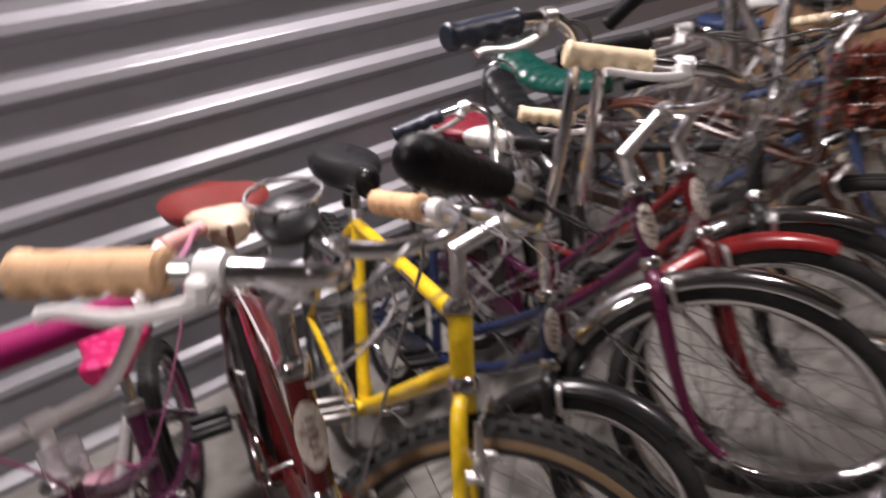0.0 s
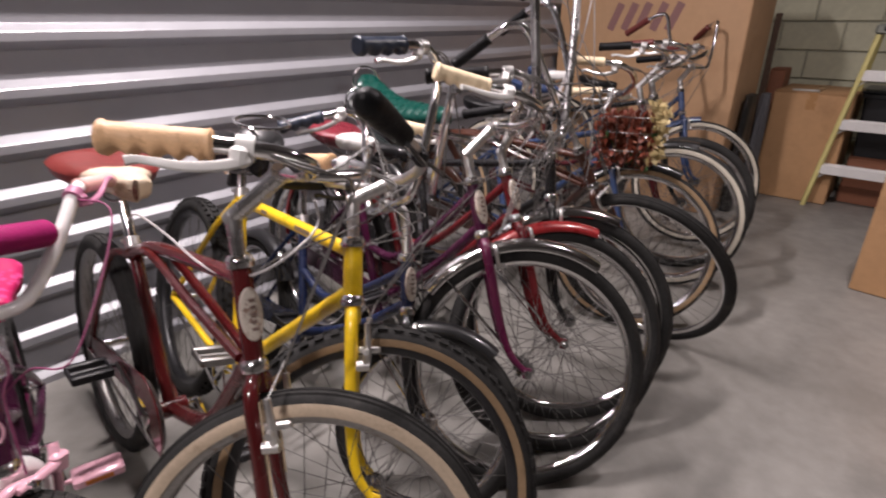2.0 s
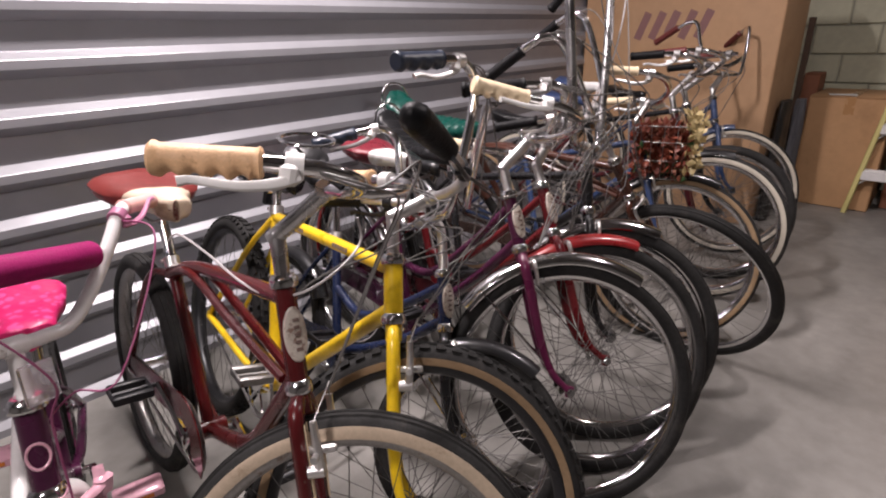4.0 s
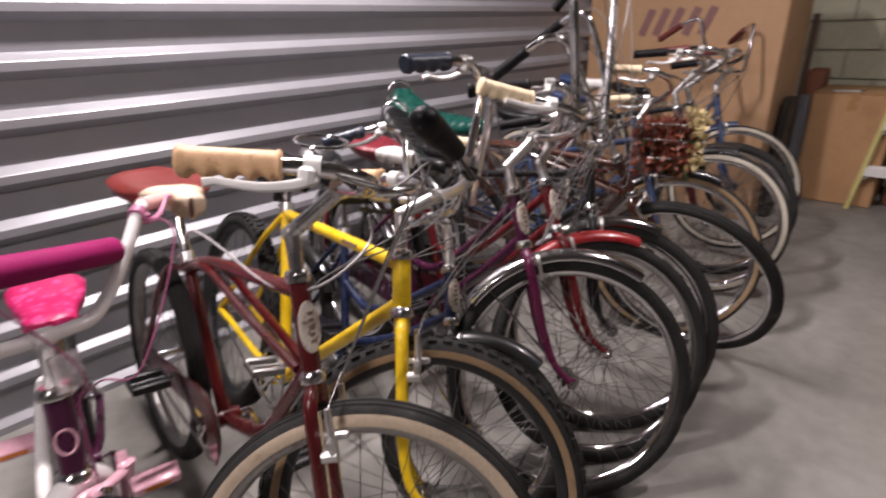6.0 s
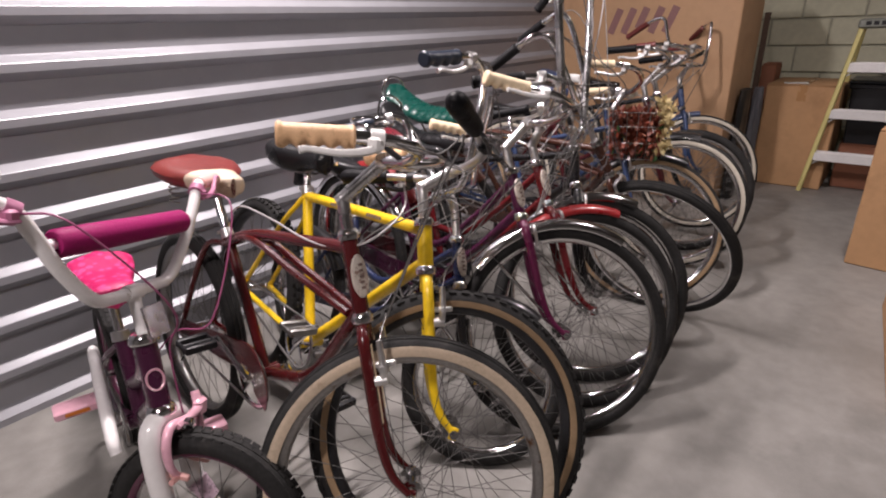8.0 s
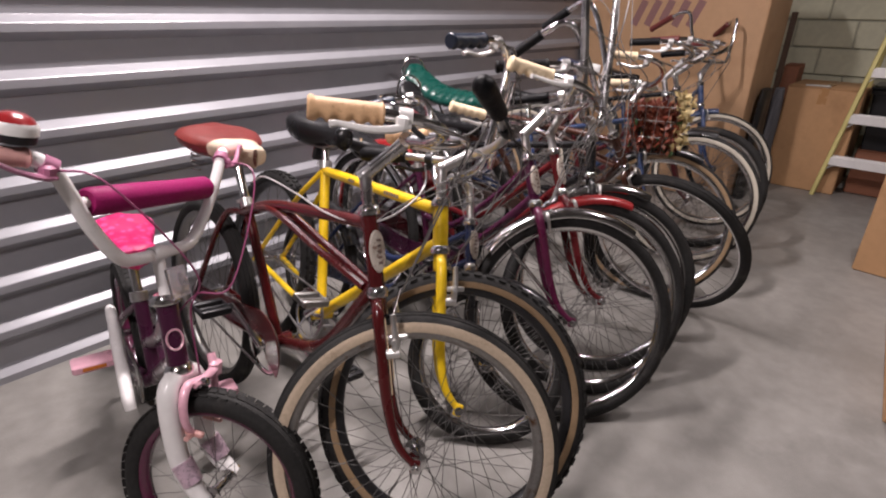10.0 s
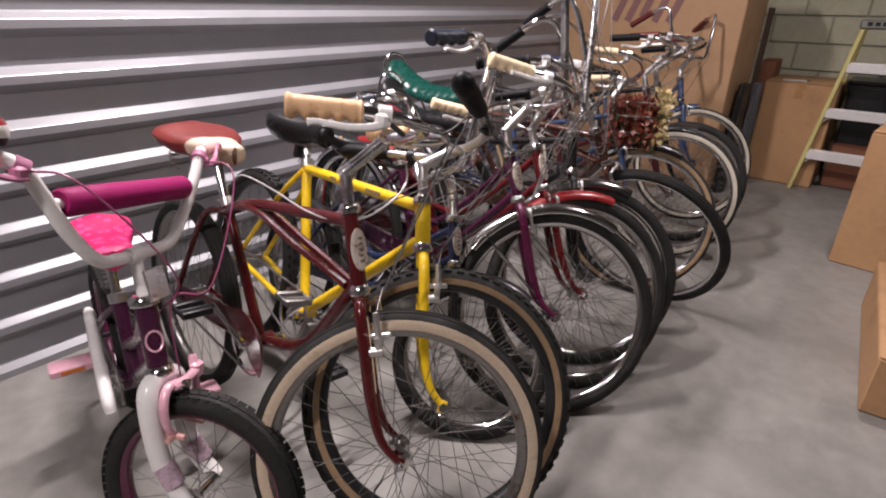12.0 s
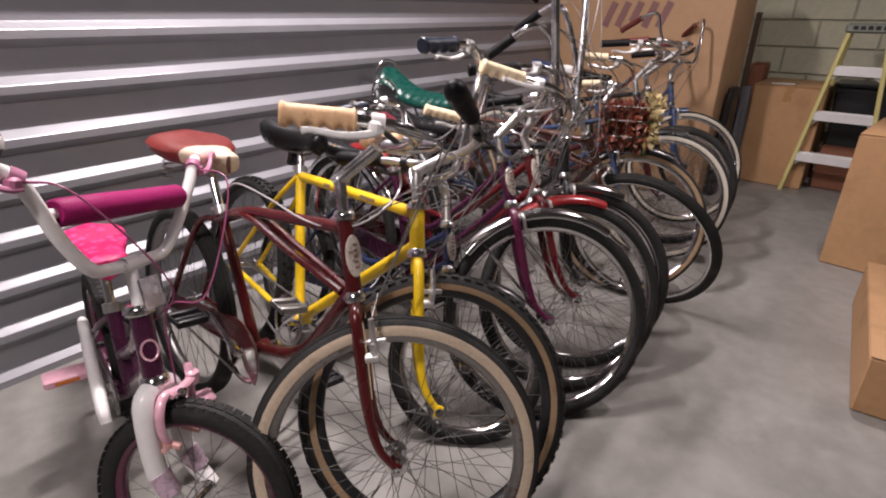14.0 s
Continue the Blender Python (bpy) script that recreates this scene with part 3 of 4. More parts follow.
    # brake caliper on the fork crown
    if brake == "cantilever":
        rim_r = R - 0.86 * w
        for s in (-1, 1):
            o = P0 + up * (rim_r - 0.028) + fwd * 0.016 + np.array((0, s * (0.5 * w + 0.022), 0))
            g = Geo().lathe([(-0.006, 0.008), (-0.006, 0.011), (0.020, 0.011), (0.020, 0.006)], o, fwd, 10)
            g.tube(smooth_line([o + fwd * 0.012, o + fwd * 0.016 + up * 0.035 + (0, s * 0.012, 0), o + fwd * 0.016 + up * 0.085 + (0, s * 0.016, 0)], 10), [0.0085, 0.0075, 0.006], 8)
            m = o + fwd * 0.014 + up * 0.030
            g.tube([m + (0, s * 0.034, 0), m + (0, -s * 0.004, 0)], 0.0062, 8)
            g.box(m + (0, -s * 0.008, 0), (0.055, 0.010, 0.013), Matrix.Rotation(radians(head - 90), 3, "Y"), 0.003)
            part("brake_arm", g, M[caliper], fk)
        top = cr + up * 0.03 + fwd * 0.05
        pts = [P0 + up * (rim_r + 0.055) + fwd * 0.032 + (0, s * (0.5 * w + 0.038), 0) for s in (-1, 1)]
        part("straddle_cable", Geo().tube([pts[0], top, pts[1]], 0.0014, 5), M["steel"], fk)
    elif caliper:
        g = Geo()
        fz = cr - up * 0.006 + fwd * 0.024
        for s in (-1, 1):
            g.tube(smooth_line([fz, fz + (0, s * (0.5 * w + 0.020), 0) - up * 0.004, fz + (0, s * (0.5 * w + 0.020), 0) - up * 0.042, fz + (0, s * (0.5 * w + 0.004), 0) - up * 0.062], 12), [0.006, 0.0065, 0.0055, 0.005], 8)
            g.box(fz + (0, s * (0.36 * w + 0.004), 0) - up * (w * 0.55 + 0.032), (0.042, 0.009, 0.011), Matrix.Rotation(radians(head - 90), 3, "Y"), 0.002)
        g.lathe([(-0.028, 0.004), (-0.012, 0.006), (0.006, 0.008), (0.014, 0.006)], fz, fwd, 10)
        part("brake_caliper", g, M[caliper], fk)
    # cables from the levers down to the brakes
    for i in range(cables):
        p, q, line, k = ends[i % 2]
        a = line[min(k + 5, len(line) - 1)]
        s = 1 if a[1] > 0 else -1
        u = np.array((0.035, 0.05 * s, 0.06)) * (i // 2)
        if i % 2 == 0:
            end = cr + fwd * 0.05 + up * 0.02
            pts = [a, a + (0.09, -0.02 * s, -0.01), clamp + (0.13, 0.05 * s, 0.0) + u, clamp + (0.10, 0.02 * s, -0.10) + u * 0.5, end]
        else:
            end = ht - up * 0.06 + (-0.02, 0.03 * s, 0)
            pts = [a, a + (0.10, -0.01 * s, -0.02), clamp + (0.12, 0.09 * s, -0.06) + u, ht + (0.03, 0.06 * s, 0.0), end]
        part("brake_cable", Geo().tube(smooth_line(pts, 28), 0.0019, 6), M[cable_mat], bike, at=SB)

    # saddle or banana seat
    if seat == "saddle":
        sp = bb + sd * sl
        part("seat_post", Geo().tube([st - sd * 0.03, sp + sd * 0.035], 0.0125, 10), M["chrome"], bike)
        g = Geo().tube([st - sd * 0.014, st + sd * 0.012], tube * 1.22, 12).lathe([(-0.02, 0.005), (0.02, 0.005)], st + (-0.016, 0, 0), (0, 1, 0), 8)
        part("seat_clamp", g, M["alloy"], bike)
        L, W = seat_size
        o = sp + sd * 0.085 + np.array((-0.48 * L, 0, 0))
        sad_g = saddle_geo(L, W, nose or (0.062 if W >= 0.2 else 0.045), seat_thick, crown=seat_crown, back=0.02 if seat_crown < 0.03 else 0.004)
        sad = part("saddle", sad_g, M[seat_mat], bike, at=Matrix.Translation(o))
        if tip_mat:
            g = Geo()
            rings = [[(x, y * 1.03, z * 1.0 + (0.0015 if z > -0.01 else -0.003)) for x, y, z in sad_g.v[14 * i:14 * i + 14]] for i in range(9, 19)]
            part("saddle_front", g.loft(rings), M[tip_mat], sad, "cream vinyl saddle front")
        g = Geo()
        for s in (-1, 1):
            g.tube(smooth_line([(0.04, s * 0.05, -0.03), (0.09, s * 0.026, -0.058), (0.17, s * 0.022, -0.058), (L - 0.03, s * 0.008, -0.028)], 14), 0.0035, 6)
            if W > 0.2:
                hel = [(0.03 + 0.013 * math.cos(t), s * W * 0.26 + 0.013 * math.sin(t), -0.035 - 0.0022 * t) for t in np.linspace(0, 26, 60)]
                g.tube(hel, 0.0024, 5)
        part("saddle_rail", g, M["steel"], sad)
    else:
        o = st + np.array((0.06, 0, 0.05))
        ln = 0.52
        rings = []
        for i in range(67):
            u = i / 66
            x = o[0] - ln * u
            z = o[2] + 0.01 + 0.02 * u + 0.10 * max(0, (u - 0.55) / 0.45) ** 2 - 0.015 * math.sin(u * 3.1)
            hw2 = (0.034 + 0.036 * min(1, u / 0.4)) * (math.sqrt(max(0.03, 1 - (1 - u / 0.06) ** 2)) if u < 0.06 else 1) * (math.sqrt(max(0.03, 1 - ((u - 0.94) / 0.06) ** 2)) if u > 0.94 else 1)
            puff = 1 + 0.30 * abs(math.sin(u * math.pi * 11))
            rings.append([(x, hw2 * math.copysign(abs(math.cos(t)) ** 0.7, math.cos(t)), z + (0.026 * puff if math.sin(t) > 0 else 0.032) * math.sin(t)) for t in np.linspace(0, 2 * math.pi, 14, endpoint=False)])
        part("banana_seat", Geo().loft(rings), M[seat_mat], bike)
        g = Geo()
        for s in (-1, 1):
            zt = o[2] + 0.13 + sissy
            g.tube(smooth_line([rh + (0, s * 0.06, 0), rh * 0.4 + np.array((o[0] - ln + 0.02, 0, o[2])) * 0.6 + (0, s * 0.075, 0), np.array((o[0] - ln + 0.015, s * 0.075, zt - 0.05))], 16), 0.0055, 8)
        zt = o[2] + 0.13 + sissy
        g.tube(smooth_line([(o[0] - ln + 0.015, 0.075, zt - 0.05), (o[0] - ln + 0.01, 0.06, zt), (o[0] - ln + 0.005, 0.0, zt + 0.03), (o[0] - ln + 0.01, -0.06, zt), (o[0] - ln + 0.015, -0.075, zt - 0.05)], 24), 0.0055, 8)
        part("sissy_bar", g, M["chrome"], bike)
        part("seat_post", Geo().tube([st - sd * 0.03, st + sd * 0.05], 0.0125, 10), M["chrome"], bike)

    # crankset, pedals, chain
    g = Geo()
    cw = 0.085 if R > 0.28 else 0.055
    ca = radians(crank_angle)
    teeth = 36
    rim_o = [(bb[0] + (cw + (0.0035 if k % 2 else -0.0015)) * math.cos(math.pi * k / teeth), bb[2] + (cw + (0.0035 if k % 2 else -0.0015)) * math.sin(math.pi * k / teeth)) for k in range(2 * teeth)]
    rim_i = [(bb[0] + cw * 0.86 * math.cos(math.pi * k / teeth), bb[2] + cw * 0.86 * math.sin(math.pi * k / teeth)) for k in range(2 * teeth)]
    n2 = 2 * teeth
    vs = [(x, y, z) for y in (-0.0455, -0.0420) for q in (rim_o, rim_i) for x, z in q]
    fs = []
    for k in range(n2):
        l = (k + 1) % n2
        a, b, c, d = 0, n2, 2 * n2, 3 * n2
        fs += [(a + k, b + k, b + l, a + l), (c + k, c + l, d + l, d + k), (a + k, a + l, c + l, c + k), (b + k, d + k, d + l, b + l)]
    g.add(vs, fs)
    for k in range(5):
        t = 2 * math.pi * k / 5 + 0.3
        g.tube([bb + (0, -0.044, 0), bb + (cw * 0.9 * math.cos(t), -0.044, cw * 0.9 * math.sin(t))], 0.006, 6, flat=0.6)
    cd = np.array((math.cos(ca), 0, math.sin(ca)))
    for s in (-1, 1):
        a = bb + (0, s * 0.052, 0)
        e = bb + (0, s * 0.066, 0) - s * cd * crank
        g.tube([a + (0, s * 0.004, 0), a * 0.5 + e * 0.5, e], [0.013, 0.010, 0.0095], 8, flat=0.75)
    g.tube([bb + (0, -0.062, 0), bb + (0, 0.062, 0)], 0.009, 10)
    cs_ob = part("crankset", g, M["chrome"], bike)
    for s in (-1, 1):
        e = bb + (0, s * 0.066, 0) - s * cd * crank
        g = Geo()
        g.tube([e, e + (0, s * 0.10, 0)], 0.006, 8)
        if pedal == "block":
            g.box(e + (0, s * 0.066, 0), (0.060, 0.104, 0.026), None, 0.005)
            for dx in (-0.0315, 0.0315):
                part("pedal_reflector", Geo().box(e + (dx * 0.97, s * 0.066, 0), (0.002, 0.056, 0.011), None, 0.0008), M["reflector_amber"], cs_ob, "amber pedal reflector")
            part("pedal", g, M[pedal_mat], cs_ob)
            continue
        for dx in (-0.030, 0.030):
            g.box(e + (dx, s * 0.058, 0), (0.016, 0.085, 0.022), None, 0.003)
        for dy in (0.018, 0.098):
            g.box(e + (0, s * dy, 0), (0.07, 0.006, 0.016), None, 0.002)
        part("pedal", g, M[pedal_mat], cs_ob)
    g = Geo()
    ch = []
    cy = -0.044
    for k in np.linspace(-0.5 * math.pi, 0.5 * math.pi, 16):
        ch.append((bb[0] + cw * math.cos(k), cy, bb[2] + cw * math.sin(k)))
    for k in np.linspace(0.5 * math.pi, 1.5 * math.pi, 12):
        ch.append((rh[0] + 0.036 * math.cos(k), cy, rh[2] + 0.036 * math.sin(k)))
    g.tube(ch, 0.0042, 6, closed=True, flat=0.8)
    part("chain", g, M["steel"], bike)
    g = Geo().lathe([(-0.002, 0.018), (-0.002, 0.037), (0.002, 0.037), (0.002, 0.018)], rh + (0, cy, 0), (0, 1, 0), 24)
    part("cog", g, M["steel"], bike)
    if guard:
        g = Geo()
        a, b2, y = rh + np.array((-0.02, -0.056, 0.035)), bb + np.array((0.0, -0.056, 0.0)), 0.004
        line = [(a[0], a[2] - 0.012), (a[0] + 0.03, a[2] + 0.014)] + [(b2[0] + (cw + 0.022) * math.cos(t), b2[2] + (cw + 0.022) * math.sin(t)) for t in np.linspace(2.0, -0.5, 14)]
        back = [(b2[0] + (cw - 0.045) * math.cos(t), b2[2] + (cw - 0.045) * math.sin(t)) for t in np.linspace(-0.5, 2.0, 14)] + [(a[0] + 0.06, a[2] - 0.050), (a[0], a[2] - 0.045)]
        ring = line + back
        g.loft([[(x, -0.058, z) for x, z in ring], [(x, -0.055, z) for x, z in ring]])
        part("chain_guard", g, M[guard], bike)
    # fenders
    if fender:
        fo = part("front_fender", fender_geo(R, w, *fender_span), M[fender], bike, at=S @ Matrix.Translation(F))
        for s in (-1, 1):
            part("fender_stay", fender_stay(R, w, fender_span[0] + 10, s), M["chrome"], fo)
    if rear_fender:
        fo = part("rear_fender", fender_geo(R, w, -105, 55), M[rear_fender], bike, at=Matrix.Translation(rh))
        for s in (-1, 1):
            part("fender_stay", fender_stay(R, w, -98, s), M["chrome"], fo)
    if badge:
        g = Geo()
        rings = []
        c0 = (hb + ht) / 2 + fwd * tube * 1.15
        for e, k in ((0.0, 1.0), (0.004, 0.96), (0.006, 0.7)):
            ring = []
            for t in np.linspace(0, 2 * math.pi, 20, endpoint=False):
                y = 0.020 * k * math.sin(t)
                ring.append(c0 + up * (0.046 * k * math.cos(t)) + (0, y, 0) + fwd * (e - 9.0 * y * y))
            rings.append(ring)
        bo = part("head_badge", Geo().loft(rings), M[badge], bike, "cream oval head badge")
        for k in range(5):
            part("print", Geo().box(c0 + fwd * 0.0062 + up * (0.024 - 0.012 * k), (0.0010, 0.010, 0.0055), Matrix.Rotation(radians(head - 90), 3, "Y")), M["print_dark"], bo)
    if kickstand:
        k0 = bb + (-0.06, 0.03, -0.01)
        ce, se = math.cos(radians(lean)), math.sin(radians(lean))
        reach_y = 0.22 if R > 0.28 else 0.14
        k1 = np.array((k0[0] - 0.03, reach_y, -0.0))
        zz = (math.tan(radians(lean)) * reach_y)
        k1[2] = zz + 0.006
        g = Geo().tube(smooth_line([k0, k0 * 0.5 + k1 * 0.5 + (0.02, 0.01, 0), k1 + (0, -0.01, 0.008), k1 + (-0.03, 0.004, 0.001)], 14), [0.0075, 0.0065, 0.006, 0.0065], 8)
        part("kickstand", g, M["chrome"], bike)
    return bike, S, dict(F=F, ht=ht, hb=hb, cr=cr, clamp=clamp, bb=bb, st=st, rh=rh, up=up, fwd=fwd, ends=ends, full=full, stem=stem, bars=hb_ob, fork=fk, SB=SB)

# ---------------------------------------------------------------- the room
DOOR_X0, DOOR_X1, BACK_X, ROOM_S, ROOM_W, CEIL = -2.2, 5.94, 5.95, -4.4, -2.2, 2.75
M["concrete"] = mat("concrete", (0.235, 0.225, 0.208), 0.50, 0.0, 0.22, 1.6, 0.20, 140, 0, 0.16, ((0.195, 0.187, 0.172), 3.0, 0.50, 0.66))
M["door"] = mat("door_steel", (0.28, 0.280, 0.300), 0.36, 0.25, 0.07, 1.2, 0.03, 30, 0, 0.08, ((0.30, 0.30, 0.32), 5, 0.60, 0.76))
M["block"] = mat("block_paint", (0.52, 0.51, 0.38), 0.75, 0.0, 0.12, 3, 0.6, 70)
M["mortar"] = mat("mortar", (0.34, 0.335, 0.27), 0.85, 0.0, 0.12, 6, 0.5, 90)
# wall and ceiling colours set dark to keep bounced light low
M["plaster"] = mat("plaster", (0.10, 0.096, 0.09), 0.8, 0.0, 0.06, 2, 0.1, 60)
M["ceiling_paint"] = mat("ceiling_paint", (0.15, 0.146, 0.142), 0.8, 0.0, 0.05, 2)
M["card"] = mat("cardboard", (0.44, 0.255, 0.125), 0.72, 0.0, 0.09, 3, 0.12, 120, 0, 0.08, ((0.34, 0.19, 0.09), 5, 0.54, 0.74))
M["card_pale"] = mat("cardboard_pale", (0.40, 0.245, 0.135), 0.72, 0.0, 0.08, 3, 0.12, 120, 0, 0.08, ((0.33, 0.19, 0.10), 4, 0.54, 0.74))
M["tape"] = mat("parcel_tape", (0.40, 0.22, 0.10), 0.25, 0.0, 0.1, 12)
M["print"] = mat("box_print", (0.20, 0.10, 0.095), 0.7, 0.0, 0.15, 20)
M["fibreglass"] = mat("yellow_fibreglass", (0.62, 0.55, 0.22), 0.45, 0.0, 0.1, 6, 0.1, 120)
M["ladder_alu"] = mat("ladder_aluminium", (0.82, 0.81, 0.80), 0.42, 0.2, 0.08, 8, 0.08, 120)
M["card_dark"] = mat("cardboard_dark", (0.25, 0.10, 0.055), 0.72, 0.0, 0.1, 4, 0.12, 120)
M["grey_plastic"] = mat("grey_plastic", (0.22, 0.23, 0.20), 0.5, 0.0, 0.1, 8)
M["tote_lid"] = mat("tote_lid", (0.02, 0.025, 0.035), 0.35, 0.0, 0.2, 8)
M["bag"] = mat("bag_plastic", (0.012, 0.012, 0.013), 0.5, 0.0, 0.2, 8, 0.3, 30)
M["grey_cloth"] = mat("grey_cloth", (0.10, 0.10, 0.11), 0.9, 0.0, 0.2, 14, 0.4, 300)
M["dark_brown"] = mat("dark_brown", (0.055, 0.03, 0.018), 0.6, 0.0, 0.25, 10, 0.1, 80)
M["petal_red"] = mat("petal_red", (0.17, 0.034, 0.016), 0.5, 0.0, 0.35, 40)
M["petal_pink"] = mat("petal_pink", (0.42, 0.17, 0.11), 0.4, 0.0, 0.3, 40)
M["petal_yellow"] = mat("petal_yellow", (0.58, 0.46, 0.22), 0.5, 0.0, 0.25, 40)
M["leaf"] = mat("leaf_green", (0.04, 0.09, 0.03), 0.5, 0.0, 0.3, 40)
M["clear_plate"] = mat("clear_plate", (0.80, 0.76, 0.78), 0.2, 0.0, 0.1, 20)
M["clear_plate"].node_tree.nodes["Principled BSDF"].inputs["Transmission Weight"].default_value = 0.95
M["magenta_cable"] = mat("magenta_cable", (0.25, 0.05, 0.13), 0.4, 0.0, 0.1, 10)
M["glitter"] = mat("glitter_sticker", (0.62, 0.46, 0.55), 0.3, 0.3, 0.25, 120, 0.3, 400)

g = Geo().box((1.9, -2.2, -0.05), (8.6, 4.8, 0.1))
floor = solid("floor", g, M["concrete"], "grey sealed concrete floor with worn pale marks", kind="structure", smooth=False)

# ribbed steel roll-up door along the row of bicycles
PITCH, RIB0 = 0.1605, 0.056
g = Geo()
prof = [(-0.0, 0.0)]
for k in range(18):
    z = RIB0 + PITCH * k
    if k == 0:
        prof = [(-0.032, 0.0), (-0.032, 0.018)]
        prof += [(-0.032, 0.026), (0.0, z)]
    else:
        prof += [(0.0, z - 0.079), (-0.002, z - 0.0778), (-0.031, z - 0.054), (-0.033, z - 0.0515), (-0.033, z - 0.0265), (-0.031, z - 0.024), (-0.002, z - 0.0010), (0.0, z)]
n = len(prof)
vs = [(x, y, z) for x in (DOOR_X0, DOOR_X1) for y, z in prof] + [(x, 0.012, z) for x in (DOOR_X0, DOOR_X1) for z in (0, prof[-1][1])]
fs = [(i, n + i, n + i + 1, i + 1) for i in range(n - 1)]
fs += [(2 * n, 2 * n + 1, 2 * n + 3, 2 * n + 2)]
g.add(vs, fs)
tagged(new("wall_north", mesh_of("wall_north", g, M["door"], False)), "ribbed grey steel roll-up door wall", kind="structure")
g = Geo().box((1.87, 0.10, 1.375), (8.14, 0.15, 2.75))
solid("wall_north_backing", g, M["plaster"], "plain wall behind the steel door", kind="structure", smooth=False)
g = Geo().box((BACK_X + 0.10, -2.15, CEIL / 2), (0.18, 4.6, CEIL))
wall_east = solid("wall_east", g, M["mortar"], "painted concrete block wall", kind="structure", smooth=False)
# south and west walls and ceiling stay unseen, dark to limit bounce
g = Geo().box((1.9, ROOM_S - 0.1, CEIL / 2), (8.4, 0.2, CEIL))
solid("wall_south", g, M["plaster"], "unseen plain wall, coloured dark to cut bounced light", kind="structure", smooth=False)
g = Geo().box((ROOM_W - 0.1, -2.15, CEIL / 2), (0.2, 4.7, CEIL))
solid("wall_west", g, M["plaster"], "unseen plain wall, coloured dark to cut bounced light", kind="structure", smooth=False)
g = Geo().box((1.9, -2.15, CEIL + 0.05), (8.4, 4.9, 0.1))
solid("ceiling", g, M["ceiling_paint"], "unseen plain ceiling, coloured dark to cut bounced light", kind="structure", smooth=False)

# unseen ceiling lamps: first inferred from rib highlights, other two added as fill
lens_mat = bpy.data.materials.new("lamp_diffuser")
nt, b = nodes_of(lens_mat)
b.inputs["Emission Color"].default_value, b.inputs["Emission Strength"].default_value = (1.0, 0.92, 0.90, 1), 5.0
for x, y, power, w, d in ((1.75, -0.54, 95, 0.70, 0.10), (-0.4, -1.9, 49, 0.62, 0.10), (3.2, -2.15, 30, 0.12, 0.12)):
    z = CEIL - 0.09
    lamp = thing("unseen_ceiling_light", "unseen white batten light placed at the ceiling" if w > 0.5 else "small square fill light added at the ceiling", "ceiling light", pose(x, y, z))
    part("housing", Geo().box((0, 0, 0.055), (w + 0.09, d + 0.05, 0.06), None, 0.01), M["white"], lamp)
    part("diffuser", Geo().box((0, 0, 0.016), (w + 0.03, d + 0.01, 0.012), None, 0.004), lens_mat, lamp)
    area_lamp("lamp_light", (x, y, z - 0.005), (x, y + 0.0001, 0), w, d, power, (1.0, 0.885, 0.895))


def carton(label, w, d, h, at, material="card", tape=True, flaps=True, mark=None, open_gap=0.004):
    """A cardboard box, w along x, d along y, its base centred on the origin of at."""
    bx = thing("cardboard_box", label, "box", at)
    part("body", Geo().box((0, 0, h / 2 - 0.002), (w, d, h - 0.004), None, 0.006), M[material], bx)
    if flaps:
        for s in (-1, 1):
            part("flap", Geo().box((0, s * (d / 4 + open_gap / 4), h + 0.0005), (w, d / 2 - open_gap, 0.004), None, 0.0012), M[material], bx)
    if tape:
        g = Geo().box((0, 0, h + 0.0042), (w * 0.995, 0.055, 0.0012))
        for s in (-1, 1):
            g.box((s * (w / 2 + 0.0012), 0, h - 0.055), (0.0012, 0.055, 0.11))
        part("tape", g, M["tape"], bx)
    return bx

# ---------------------------------------------------------------- the row of bicycles
kid, KS, K = bicycle("small purple child's bicycle with white fork and pink padded handlebar", (0.899, -1.204), -57.8, heading=-99.7, lean=4.1, bar_turn=-2.6, R=0.232, w=0.052, rim="magenta", knobs=0.0015, spokes=28,
                     base=0.811, head=75.0, seat_h=0.650, frame="kid", color="purple", fork="white", bars="kid", rise=0.097, reach=0.001, bar_mat="white", grip="flesh_grip", grip_r=0.0155, lever="mauve",
                     seat_mat="hot_pink", seat_size=(0.23, 0.165), seat_thick=0.062, nose=0.105, pedal="block", tube=0.0185, head_h=0.1565, crank=0.11, caliper="", pedal_mat="pale_pink", kickstand=False, crank_angle=160, cable_mat="magenta_cable",
                     stem_mat="white", bar_r=0.0128)
# its side-pull brake, chain guard, padded crossbar and bell
fz = K["cr"] - K["up"] * 0.002 + K["fwd"] * 0.034
arm = Geo().tube(smooth_line([fz + (0, 0.02, 0), fz + (0, -0.028, 0.004), fz + (0, -0.050, 0) - K["up"] * 0.028, fz + (0, -0.052, 0) - K["up"] * 0.070, fz + (0, -0.036, 0) - K["up"] * 0.098], 20), [0.008, 0.0105, 0.010, 0.0085, 0.007], 10, flat=0.8)
part("brake_arm", arm, M["pale_pink"], K["fork"])
arm = Geo().tube(smooth_line([fz + K["fwd"] * 0.010 + (0, -0.02, 0), fz + K["fwd"] * 0.010 + (0, 0.03, 0.004), fz + K["fwd"] * 0.008 + (0, 0.056, 0) + K["up"] * 0.010, fz + (0, 0.066, 0) + K["up"] * 0.040], 18), [0.008, 0.010, 0.011, 0.009], 10, flat=0.8)
arm.box(fz + (0, 0.064, 0) + K["up"] * 0.004 + K["fwd"] * 0.006, (0.020, 0.034, 0.040), None, 0.006)
